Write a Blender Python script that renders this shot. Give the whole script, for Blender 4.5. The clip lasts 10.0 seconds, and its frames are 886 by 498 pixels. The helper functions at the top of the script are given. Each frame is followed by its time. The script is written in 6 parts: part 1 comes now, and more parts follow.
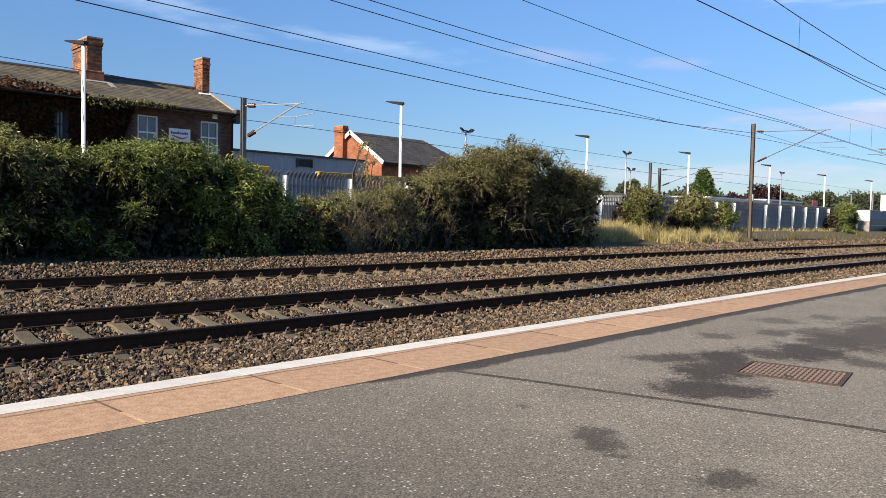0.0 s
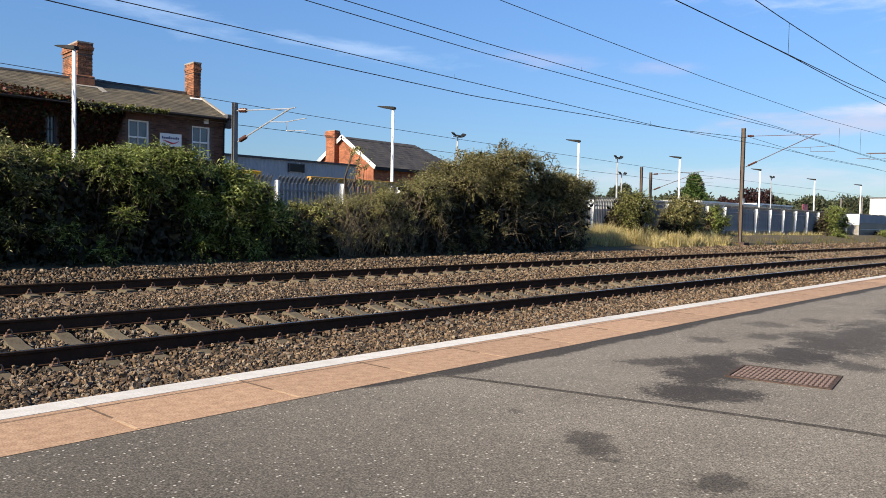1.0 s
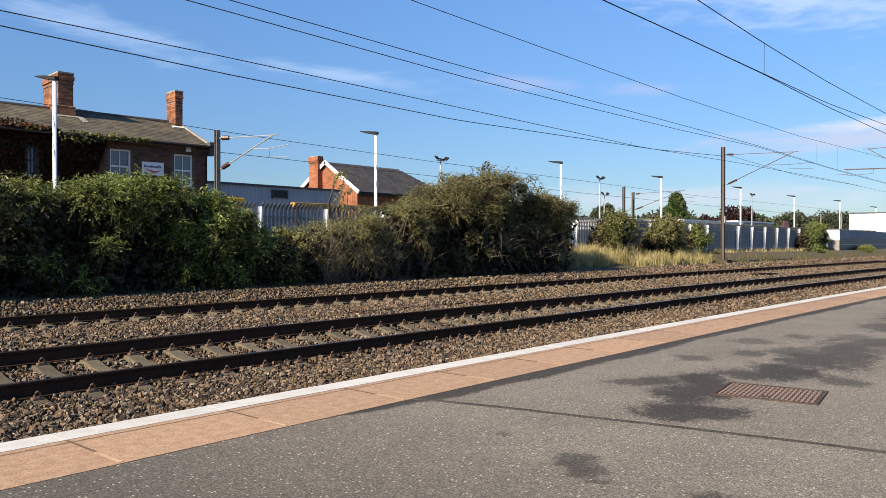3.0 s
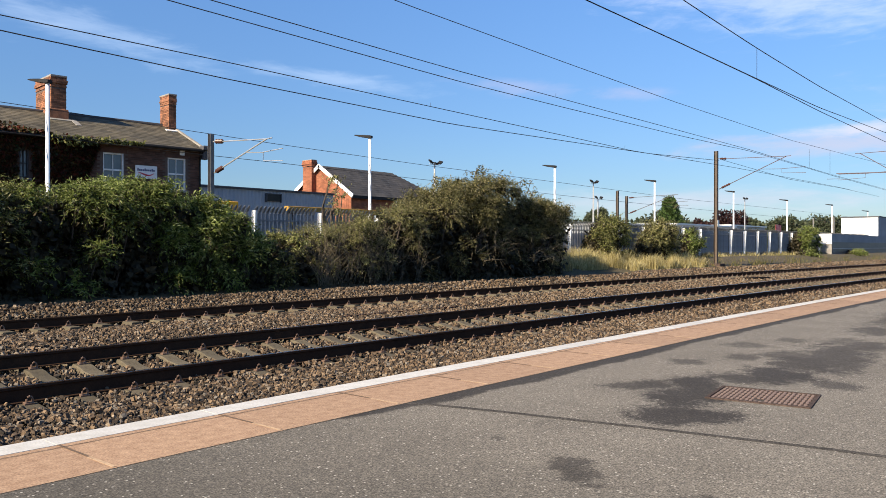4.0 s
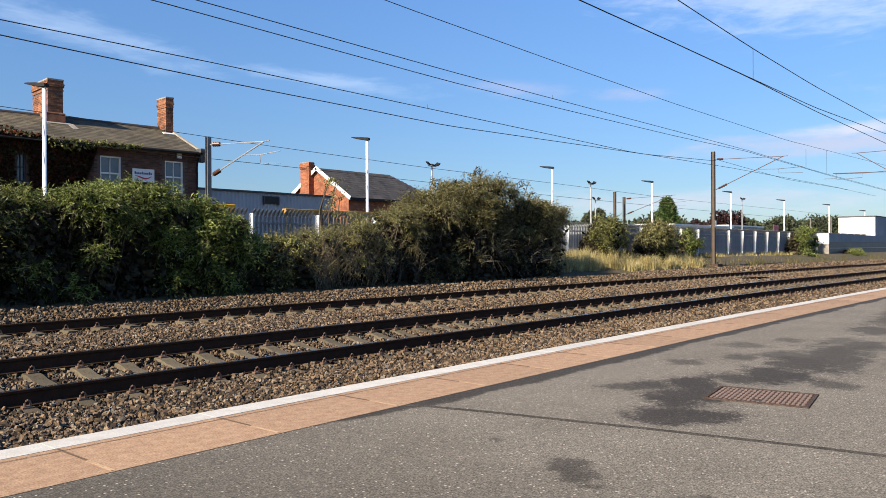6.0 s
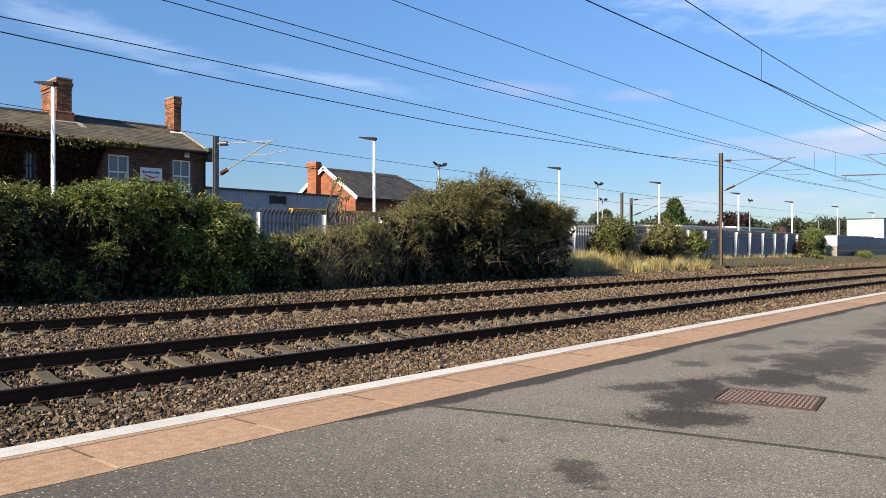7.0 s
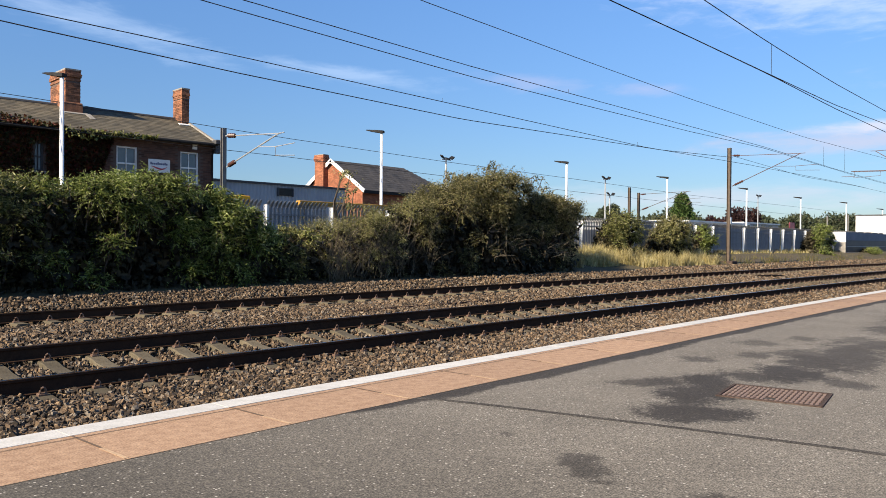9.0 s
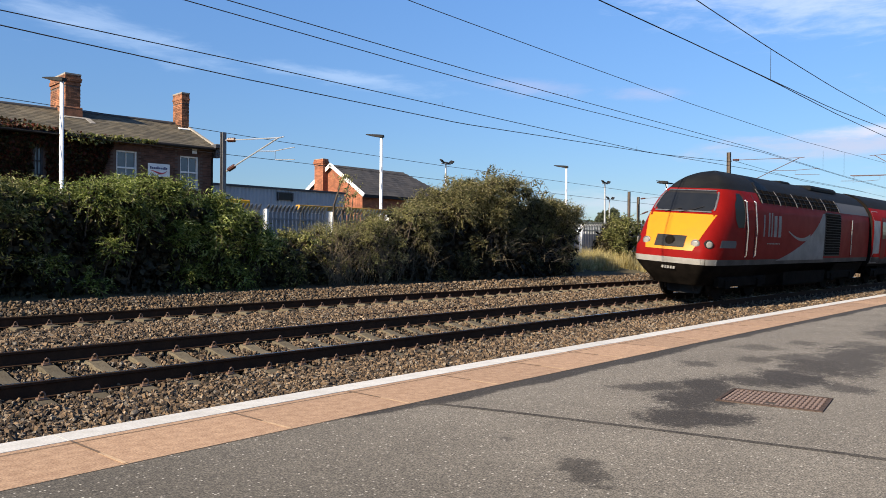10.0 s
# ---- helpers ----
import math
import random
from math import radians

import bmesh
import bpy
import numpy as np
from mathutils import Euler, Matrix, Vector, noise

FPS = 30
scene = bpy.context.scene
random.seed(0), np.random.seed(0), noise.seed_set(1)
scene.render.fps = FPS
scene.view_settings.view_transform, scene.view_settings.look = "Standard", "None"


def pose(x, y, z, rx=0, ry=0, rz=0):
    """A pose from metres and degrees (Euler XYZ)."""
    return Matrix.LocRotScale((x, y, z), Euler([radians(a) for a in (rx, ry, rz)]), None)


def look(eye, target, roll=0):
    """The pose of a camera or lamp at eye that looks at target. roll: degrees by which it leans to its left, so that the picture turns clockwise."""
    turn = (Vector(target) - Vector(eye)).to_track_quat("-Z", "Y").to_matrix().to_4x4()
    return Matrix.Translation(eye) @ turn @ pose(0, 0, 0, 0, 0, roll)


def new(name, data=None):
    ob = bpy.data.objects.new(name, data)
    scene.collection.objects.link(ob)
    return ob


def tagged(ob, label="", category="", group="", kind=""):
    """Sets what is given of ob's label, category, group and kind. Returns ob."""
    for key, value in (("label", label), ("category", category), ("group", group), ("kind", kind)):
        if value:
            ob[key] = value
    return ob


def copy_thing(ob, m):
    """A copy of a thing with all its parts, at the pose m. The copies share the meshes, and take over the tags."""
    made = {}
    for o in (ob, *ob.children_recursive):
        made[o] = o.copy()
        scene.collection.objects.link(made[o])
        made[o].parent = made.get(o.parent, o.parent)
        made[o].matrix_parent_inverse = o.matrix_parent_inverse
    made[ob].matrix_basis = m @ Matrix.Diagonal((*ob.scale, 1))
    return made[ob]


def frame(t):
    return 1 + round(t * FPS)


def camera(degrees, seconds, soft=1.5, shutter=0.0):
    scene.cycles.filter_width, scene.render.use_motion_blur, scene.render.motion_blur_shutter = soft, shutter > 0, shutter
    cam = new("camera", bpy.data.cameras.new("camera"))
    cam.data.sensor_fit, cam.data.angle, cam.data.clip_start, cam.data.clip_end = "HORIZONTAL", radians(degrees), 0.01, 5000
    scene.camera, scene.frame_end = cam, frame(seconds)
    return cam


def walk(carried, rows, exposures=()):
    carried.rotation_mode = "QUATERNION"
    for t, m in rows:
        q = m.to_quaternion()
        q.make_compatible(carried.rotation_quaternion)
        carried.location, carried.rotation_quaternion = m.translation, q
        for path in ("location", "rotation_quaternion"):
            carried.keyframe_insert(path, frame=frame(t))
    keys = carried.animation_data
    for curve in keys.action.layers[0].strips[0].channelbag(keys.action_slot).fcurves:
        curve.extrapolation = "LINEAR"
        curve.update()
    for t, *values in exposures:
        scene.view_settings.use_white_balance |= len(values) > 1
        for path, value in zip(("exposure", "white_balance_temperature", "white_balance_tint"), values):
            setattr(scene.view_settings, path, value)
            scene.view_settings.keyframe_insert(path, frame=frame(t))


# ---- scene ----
cam = camera(59.6, 10.0, soft=0.8, shutter=0.04)
PATH = [
    (0, (-0.003, 0.005, 1.343), (1.468, 1.357, 1.254), 1.2),
    (0.5, (-0.009, 0.0, 1.346), (1.469, 1.345, 1.257), 1.3),
    (1, (-0.007, 0.002, 1.346), (1.479, 1.34, 1.269), 1.1),
    (1.5, (-0.008, -0.003, 1.348), (1.478, 1.334, 1.289), 0.8),
    (2, (-0.011, -0.002, 1.348), (1.48, 1.33, 1.303), 0.5),
    (2.5, (-0.004, -0.002, 1.349), (1.497, 1.319, 1.322), 0.1),
    (4, (-0.011, -0.002, 1.352), (1.511, 1.296, 1.345), 0.0),
    (4.5, (-0.01, -0.003, 1.351), (1.511, 1.296, 1.347), -0.2),
    (5, (-0.007, -0.008, 1.351), (1.515, 1.289, 1.348), -0.3),
    (5.5, (-0.014, -0.007, 1.353), (1.512, 1.286, 1.35), -0.3),
    (7, (-0.012, -0.007, 1.352), (1.502, 1.299, 1.35), -0.0),
    (7.5, (-0.007, -0.006, 1.352), (1.494, 1.315, 1.335), 0.5),
    (8, (-0.006, -0.005, 1.351), (1.492, 1.32, 1.323), 0.5),
    (8.5, (-0.004, -0.003, 1.349), (1.497, 1.319, 1.324), 0.4),
    (9, (-0.012, -0.005, 1.352), (1.492, 1.315, 1.333), 0.4),
    (9.5, (-0.013, -0.005, 1.352), (1.489, 1.315, 1.341), 0.4),
    (10, (-0.01, -0.003, 1.353), (1.494, 1.316, 1.345), 0.4),
]
walk(cam, [(t, look(e, g, r)) for t, e, g, r in PATH])

# ---- light ----
SUN_AZ, SUN_EL = radians(177), radians(31)      # from the +x axis, counter-clockwise
to_sun = Vector((math.cos(SUN_AZ) * math.cos(SUN_EL), math.sin(SUN_AZ) * math.cos(SUN_EL), math.sin(SUN_EL)))
sun = new("sun", bpy.data.lights.new("sun", "SUN"))
sun.data.energy, sun.data.angle, sun.data.color = 5.0, radians(0.7), (1.0, 0.86, 0.66)
sun.matrix_world = look((0, 0, 60), Vector((0, 0, 60)) - to_sun)
scene.view_settings.exposure = 1.0

world = bpy.data.worlds.new("sky")
scene.world = world
world.use_nodes = True
wn, wl = world.node_tree.nodes, world.node_tree.links
wbg = wn["Background"]
sky = wn.new("ShaderNodeTexSky")
sky.sky_type, sky.sun_disc = "NISHITA", False
sky.sun_elevation, sky.sun_rotation = SUN_EL, math.pi / 2 - SUN_AZ
sky.air_density, sky.dust_density, sky.ozone_density = 1.0, 0.15, 4.5
wtc = wn.new("ShaderNodeTexCoord")
wsep = wn.new("ShaderNodeSeparateXYZ")
wl.new(wtc.outputs["Generated"], wsep.inputs[0])


def wmath(op, a, b=None, c=None):
    m = wn.new("ShaderNodeMath")
    m.operation = op
    for i, v in enumerate((a, b, c)):
        if v is None:
            continue
        if isinstance(v, (int, float)):
            m.inputs[i].default_value = v
        else:
            wl.new(v, m.inputs[i])
    return m.outputs[0]


az = wmath("ARCTAN2", wsep.outputs["Y"], wsep.outputs["X"])
el = wmath("ARCSINE", wsep.outputs["Z"])
wcomb = wn.new("ShaderNodeCombineXYZ")
wl.new(az, wcomb.inputs[0]), wl.new(wmath("MULTIPLY", el, 4.0), wcomb.inputs[1])
wnoise = []
for sc, dist in ((9.0, 0.8), (26.0, 0.4)):
    nz = wn.new("ShaderNodeTexNoise")
    nz.inputs["Scale"].default_value, nz.inputs["Detail"].default_value, nz.inputs["Roughness"].default_value, nz.inputs["Distortion"].default_value = sc, 6, 0.6, dist
    wl.new(wcomb.outputs[0], nz.inputs["Vector"])
    wnoise.append(nz.outputs["Fac"])
ragged = wmath("ADD", wmath("MULTIPLY", wnoise[0], 0.65), wmath("MULTIPLY", wnoise[1], 0.35))
tint = wn.new("ShaderNodeMixRGB")
tint.blend_type = "MULTIPLY"
tint.inputs["Fac"].default_value = 1.0
ramp = wn.new("ShaderNodeValToRGB")
for e, (p, c) in zip(ramp.color_ramp.elements, ((0.0, (0.47, 0.505, 0.57)), (0.9, (0.86, 1.03, 1.20)))):
    e.position, e.color = p, (*c, 1)
wl.new(wmath("MULTIPLY", el, 1 / radians(22)), ramp.inputs["Fac"])
wl.new(ramp.outputs["Color"], tint.inputs["Color2"])
wl.new(sky.outputs["Color"], tint.inputs["Color1"])
sky_col = tint.outputs["Color"]
# thin clouds: azimuth, height, half widths (degrees), lean, colour, amount
for ca, ce, wa, we, lean, colr, amount in (
        (13, 6.6, 13, 1.5, 0.0, (4.9, 4.65, 5.6), 0.62), (12, 7.6, 6, 0.6, 0.0, (6.6, 6.2, 6.6), 0.5), (3, 9, 12, 3, 0.1, (6.0, 5.8, 6.6), 0.35), (27, 10.9, 4, 0.8, 0.05, (5.2, 4.7, 6.0), 0.30), (35, 11.6, 6, 0.9, 0.1, (5.0, 4.7, 6.2), 0.26), (22, 3.2, 16, 0.9, 0.0, (4.6, 4.6, 5.4), 0.4),
        (66, 14.6, 12, 1.6, 0.22, (6.4, 7.6, 9.4), 0.24), (16, 16.5, 15, 3.4, 0.1, (6.8, 7.2, 8.6), 0.42), (48, 12, 10, 0.8, 0.1, (6.5, 7.5, 9.0), 0.25), (30, 3, 40, 1.6, 0.0, (5.4, 5.9, 6.8), 0.3),
        (-40, 12, 30, 5, 0.1, (7.4, 7.8, 9.0), 0.5), (100, 18, 30, 4, 0.1, (7.4, 7.8, 9.0), 0.45), (-120, 14, 40, 4, 0.0, (7.4, 7.8, 9.0), 0.45)):
    da = wmath("MULTIPLY", wmath("SUBTRACT", az, radians(ca)), 1 / radians(wa))
    de = wmath("SUBTRACT", wmath("MULTIPLY", wmath("SUBTRACT", el, radians(ce)), 1 / radians(we)), wmath("MULTIPLY", da, lean * wa / we))
    rad = wmath("SQRT", wmath("ADD", wmath("MULTIPLY", da, da), wmath("MULTIPLY", de, de)))
    val = wmath("SUBTRACT", wmath("ADD", wmath("MULTIPLY", ragged, 2.4), 0.0), rad)
    rp = wn.new("ShaderNodeMapRange")
    rp.interpolation_type = "SMOOTHSTEP"
    rp.inputs["From Min"].default_value, rp.inputs["From Max"].default_value = 0.25, 1.25
    rp.inputs["To Max"].default_value = amount
    wl.new(val, rp.inputs["Value"])
    mx = wn.new("ShaderNodeMixRGB")
    mx.inputs["Color2"].default_value = (*colr, 1)
    wl.new(rp.outputs[0], mx.inputs["Fac"])
    wl.new(sky_col, mx.inputs["Color1"])
    sky_col = mx.outputs["Color"]
wl.new(sky_col, wbg.inputs["Color"])
wbg.inputs["Strength"].default_value = 0.077

# ---- materials ----


def surf(name, c1, c2, scale=3.0, rough=0.8, bump=0.0, fine=60.0, metal=0.0, grain=0.25, rnd=0.0, island=0.0, stains=None, spec=0.4, coords="Object"):
    """A surface of two colours in soft patches (scale), with a fine grain, bump and per-piece change of tone."""
    m = bpy.data.materials.new(name)
    m.use_nodes = True
    n, l = m.node_tree.nodes, m.node_tree.links
    b = n["Principled BSDF"]
    tc = n.new("ShaderNodeTexCoord")
    vec = tc.outputs[coords]

    def tex(sc, detail):
        t = n.new("ShaderNodeTexNoise")
        t.inputs["Scale"].default_value, t.inputs["Detail"].default_value = sc, detail
        t.inputs["Roughness"].default_value = 0.6
        l.new(vec, t.inputs["Vector"])
        return t.outputs["Fac"]
    big, small = tex(scale, 5), tex(fine, 3)
    rp = n.new("ShaderNodeMapRange")
    rp.inputs["From Min"].default_value, rp.inputs["From Max"].default_value = 0.35, 0.65
    l.new(big, rp.inputs["Value"])
    mx = n.new("ShaderNodeMixRGB")
    mx.inputs["Color1"].default_value, mx.inputs["Color2"].default_value = (*c1, 1), (*c2, 1)
    l.new(rp.outputs[0], mx.inputs["Fac"])
    col = mx.outputs["Color"]

    def scaled(col, fac, lo, hi):
        r = n.new("ShaderNodeMapRange")
        r.inputs["From Min"].default_value, r.inputs["From Max"].default_value = 0.32 if fac is small else 0.0, 0.68 if fac is small else 1.0
        r.inputs["To Min"].default_value, r.inputs["To Max"].default_value = lo, hi
        l.new(fac, r.inputs["Value"])
        h = n.new("ShaderNodeVectorMath")
        h.operation = "SCALE"
        l.new(col, h.inputs[0])
        l.new(r.outputs[0], h.inputs["Scale"])
        return h.outputs["Vector"]
    if grain:
        col = scaled(col, small, 1 - grain, 1 + grain)
    if rnd:
        col = scaled(col, n.new("ShaderNodeObjectInfo").outputs["Random"], 1 - rnd, 1 + rnd)
    if island:
        col = scaled(col, n.new("ShaderNodeNewGeometry").outputs["Random Per Island"], 1 - island, 1 + island)
    l.new(col, b.inputs["Base Color"])
    rr = n.new("ShaderNodeMapRange")
    rr.inputs["To Min"].default_value, rr.inputs["To Max"].default_value = max(0, rough - 0.12), min(1, rough + 0.1)
    l.new(big, rr.inputs["Value"])
    l.new(rr.outputs[0], b.inputs["Roughness"])
    b.inputs["Metallic"].default_value = metal
    b.inputs["Specular IOR Level"].default_value = spec
    if bump:
        bp = n.new("ShaderNodeBump")
        bp.inputs["Strength"].default_value, bp.inputs["Distance"].default_value = bump, 0.02
        l.new(small, bp.inputs["Height"])
        l.new(bp.outputs[0], b.inputs["Normal"])
    return m


def leaf_mat(name, cols, trans=0.38):
    """Leaves: a tone of its own for each leaf, and some light coming through."""
    m = bpy.data.materials.new(name)
    m.use_nodes = True
    n, l = m.node_tree.nodes, m.node_tree.links
    b = n["Principled BSDF"]
    g = n.new("ShaderNodeNewGeometry")
    cr = n.new("ShaderNodeValToRGB")
    while len(cr.color_ramp.elements) < len(cols):
        cr.color_ramp.elements.new(0.5)
    for e, (p, c) in zip(cr.color_ramp.elements, cols):
        e.position, e.color = p, (*c, 1)
    l.new(g.outputs["Random Per Island"], cr.inputs["Fac"])
    tc, nz, mr, sc = n.new("ShaderNodeTexCoord"), n.new("ShaderNodeTexNoise"), n.new("ShaderNodeMapRange"), n.new("ShaderNodeVectorMath")
    nz.inputs["Scale"].default_value, nz.inputs["Detail"].default_value = 0.9, 3
    mr.inputs["From Min"].default_value, mr.inputs["From Max"].default_value = 0.3, 0.7
    mr.inputs["To Min"].default_value, mr.inputs["To Max"].default_value = 0.62, 1.38
    sc.operation = "SCALE"
    l.new(tc.outputs["Object"], nz.inputs["Vector"])
    l.new(nz.outputs["Fac"], mr.inputs["Value"])
    l.new(cr.outputs[0], sc.inputs[0])
    l.new(mr.outputs[0], sc.inputs["Scale"])
    l.new(sc.outputs[0], b.inputs["Base Color"])
    b.inputs["Roughness"].default_value = 0.5
    b.inputs["Specular IOR Level"].default_value = 0.2
    tr = n.new("ShaderNodeBsdfTranslucent")
    l.new(sc.outputs[0], tr.inputs["Color"])
    mx = n.new("ShaderNodeMixShader")
    mx.inputs[0].default_value = trans
    l.new(b.outputs[0], mx.inputs[1])
    l.new(tr.outputs[0], mx.inputs[2])
    l.new(mx.outputs[0], n["Material Output"].inputs["Surface"])
    return m


def stone_mat(name, cols):
    """Broken stone: a tone for each stone, with a dusty grain."""
    m = surf(name, (0.9, 0.88, 0.86), (1.0, 1.0, 1.0), 3.0, 0.95, 0.2, 60, grain=0.25)
    n, l = m.node_tree.nodes, m.node_tree.links
    b = n["Principled BSDF"]
    src = b.inputs["Base Color"].links[0].from_socket
    cr = n.new("ShaderNodeValToRGB")
    while len(cr.color_ramp.elements) < len(cols):
        cr.color_ramp.elements.new(0.5)
    for e, (p, c) in zip(cr.color_ramp.elements, cols):
        e.position, e.color = p, (*c, 1)
    l.new(n.new("ShaderNodeNewGeometry").outputs["Random Per Island"], cr.inputs["Fac"])
    mu = n.new("ShaderNodeMixRGB")
    mu.blend_type = "MULTIPLY"
    mu.inputs["Fac"].default_value = 1.0
    l.new(src, mu.inputs["Color1"])
    l.new(cr.outputs[0], mu.inputs["Color2"])
    l.new(mu.outputs[0], b.inputs["Base Color"])
    return m


M = dict(
    rail=surf("rail_rust", (0.034, 0.020, 0.014), (0.052, 0.029, 0.018), 6, 0.9, 0.15, spec=0.06),
    rail_head=surf("rail_head", (0.5, 0.48, 0.46), (0.4, 0.38, 0.37), 8, 0.25, 0, metal=1.0, grain=0.1),
    sleeper=surf("sleeper_concrete", (0.120, 0.099, 0.064), (0.082, 0.066, 0.042), 4, 0.9, 0.3, 50, rnd=0.25),
    clip=surf("clip_steel", (0.13, 0.075, 0.052), (0.20, 0.135, 0.10), 30, 0.6, 0, metal=0.2),
    # near-black: shade between the stones and under the thicket is put into it
    bed=surf("ballast_bed_shade", (0.04, 0.031, 0.024), (0.026, 0.021, 0.016), 9, 0.95, 0.8, 22, grain=0.5),
    white_edge=surf("white_line_paint", (0.58, 0.56, 0.52), (0.46, 0.44, 0.40), 5, 0.75, 0.15, 60, grain=0.12, rnd=0.06),
    tan=surf("tan_coping", (0.385, 0.250, 0.155), (0.285, 0.175, 0.106), 12, 0.9, 0.10, 70, grain=0.34, rnd=0.12),
    concrete=surf("concrete", (0.30, 0.28, 0.25), (0.22, 0.2, 0.18), 3, 0.9, 0.3),
    tar=surf("tar_joint", (0.05, 0.046, 0.042), (0.085, 0.077, 0.068), 9, 0.95, 0.2, grain=0.6, spec=0.05),
    cover_dirt=surf("cover_dirt", (0.055, 0.04, 0.034), (0.085, 0.06, 0.05), 12, 0.95, 0.2, grain=0.4, spec=0.1),
    iron=surf("cover_iron", (0.24, 0.17, 0.14), (0.10, 0.066, 0.055), 14, 0.8, 0.2, metal=0.2, grain=0.35),
    soil=surf("soil_and_weeds", (0.085, 0.062, 0.038), (0.07, 0.064, 0.03), 0.8, 0.95, 0.6, 12, grain=0.45),
    fence=surf("galvanised_steel", (0.235, 0.245, 0.265), (0.18, 0.19, 0.21), 3, 0.5, 0, metal=0.2, grain=0.08, rnd=0.1),
    white=surf("white_paint", (0.8, 0.8, 0.79), (0.7, 0.7, 0.69), 3, 0.45, 0, grain=0.04),
    black=surf("black_paint", (0.014, 0.014, 0.015), (0.022, 0.021, 0.021), 6, 0.6, 0, spec=0.15),
    mast=surf("mast_steel", (0.11, 0.08, 0.058), (0.075, 0.058, 0.046), 4, 0.7, 0.1, metal=0.2),
    mast_grey=surf("mast_galvanised", (0.20, 0.19, 0.185), (0.15, 0.145, 0.14), 4, 0.6, 0.1, metal=0.3),
    wire=surf("wire_copper", (0.035, 0.032, 0.03), (0.05, 0.045, 0.04), 6, 0.6, 0, metal=0.4),
    tube=surf("galvanised_tube", (0.5, 0.5, 0.5), (0.42, 0.42, 0.42), 6, 0.4, 0, metal=0.5),
    tube_red=surf("red_oxide_tube", (0.11, 0.06, 0.052), (0.085, 0.05, 0.042), 6, 0.6, 0),
    insulator=surf("brown_porcelain", (0.06, 0.025, 0.018), (0.08, 0.03, 0.02), 10, 0.3, 0),
    slate=surf("slate", (0.085, 0.078, 0.06), (0.12, 0.108, 0.08), 1.5, 0.8, 0.3, 20, rnd=0.3),
    slate_dark=surf("dark_slate", (0.055, 0.055, 0.06), (0.075, 0.073, 0.075), 1.5, 0.7, 0.3, 20, rnd=0.25),
    mortar=surf("mortar", (0.12, 0.085, 0.07), (0.09, 0.065, 0.055), 4, 0.95, 0.2),
    glass=surf("window_glass", (0.10, 0.12, 0.14), (0.13, 0.15, 0.17), 2, 0.06, 0, grain=0, spec=0.8),
    grey_clad=surf("grey_cladding", (0.36, 0.38, 0.41), (0.30, 0.32, 0.35), 0.7, 0.6, 0, grain=0.06, rnd=0.05),
    yellow=surf("yellow_paint", (0.80, 0.40, 0.015), (0.72, 0.35, 0.015), 2, 0.4, 0, grain=0.05),
    ochre=surf("ochre_paint", (0.42, 0.24, 0.04), (0.32, 0.18, 0.035), 2, 0.6, 0, grain=0.15),
    navy=surf("navy_cladding", (0.02, 0.027, 0.05), (0.03, 0.036, 0.06), 1, 0.45, 0, grain=0.1),
    # white wall on the side away from the sun, shade mixed into the colour
    shaded_white=surf("white_wall_in_shade", (0.16, 0.185, 0.235), (0.13, 0.15, 0.195), 0.6, 0.6, 0, grain=0.08),
    bark=surf("bark", (0.12, 0.09, 0.065), (0.075, 0.058, 0.045), 8, 0.9, 0.3),
    train_red=surf("train_red", (0.185, 0.0075, 0.007), (0.15, 0.006, 0.0055), 1.5, 0.45, 0, grain=0.08, spec=0.02),
    train_yellow=surf("train_yellow", (0.52, 0.205, 0.006), (0.47, 0.185, 0.006), 2, 0.35, 0, grain=0.03),
    train_white=surf("train_white", (0.29, 0.275, 0.255), (0.20, 0.19, 0.175), 2, 0.5, 0, grain=0.1, spec=0.2),
    # darker copy of train_white: the bodyside's shade is in the colour
    swoosh=surf("swoosh_shaded_white", (0.20, 0.19, 0.18), (0.145, 0.138, 0.13), 2, 0.5, 0, grain=0.1, spec=0.1),
    train_grey=surf("train_grey", (0.075, 0.072, 0.072), (0.095, 0.09, 0.086), 2, 0.6, 0, grain=0.1, spec=0.15),
    roof_dark=surf("train_roof", (0.008, 0.0085, 0.0095), (0.014, 0.014, 0.0145), 1.5, 0.65, 0, grain=0.2, spec=0.06),
    under=surf("underframe_black", (0.007, 0.006, 0.005), (0.015, 0.012, 0.010), 3, 0.9, 0.1, spec=0.02),
    dark_glass=surf("dark_glass", (0.012, 0.014, 0.018), (0.016, 0.018, 0.022), 2, 0.1, 0, grain=0, spec=0.18),
    steel=surf("bright_steel", (0.6, 0.6, 0.6), (0.5, 0.5, 0.5), 5, 0.3, 0, metal=0.9, grain=0.05),
)
M["brick"] = surf("brick_red", (0.27, 0.125, 0.07), (0.17, 0.085, 0.05), 1.2, 0.9, 0.3, 40, island=0.3)
# wall brick, toned darker than the chimney brick
M["brick_dark"] = surf("brick_wall_dark", (0.115, 0.055, 0.037), (0.065, 0.036, 0.027), 1.2, 0.9, 0.3, 40, island=0.35)
M["brick_stack"] = surf("brick_chimney", (0.30, 0.125, 0.062), (0.11, 0.055, 0.035), 2.2, 0.9, 0.3, 40, island=0.45)
M["brick_orange"] = surf("brick_orange", (0.33, 0.125, 0.065), (0.24, 0.085, 0.045), 1.2, 0.9, 0.3, 40, island=0.25)
M["stone"] = stone_mat("ballast_stone", ((0.0, (0.020, 0.016, 0.012)), (0.3, (0.060, 0.042, 0.028)), (0.55, (0.124, 0.083, 0.050)), (0.80, (0.215, 0.146, 0.086)), (0.92, (0.140, 0.125, 0.106)), (1.0, (0.31, 0.24, 0.165))))

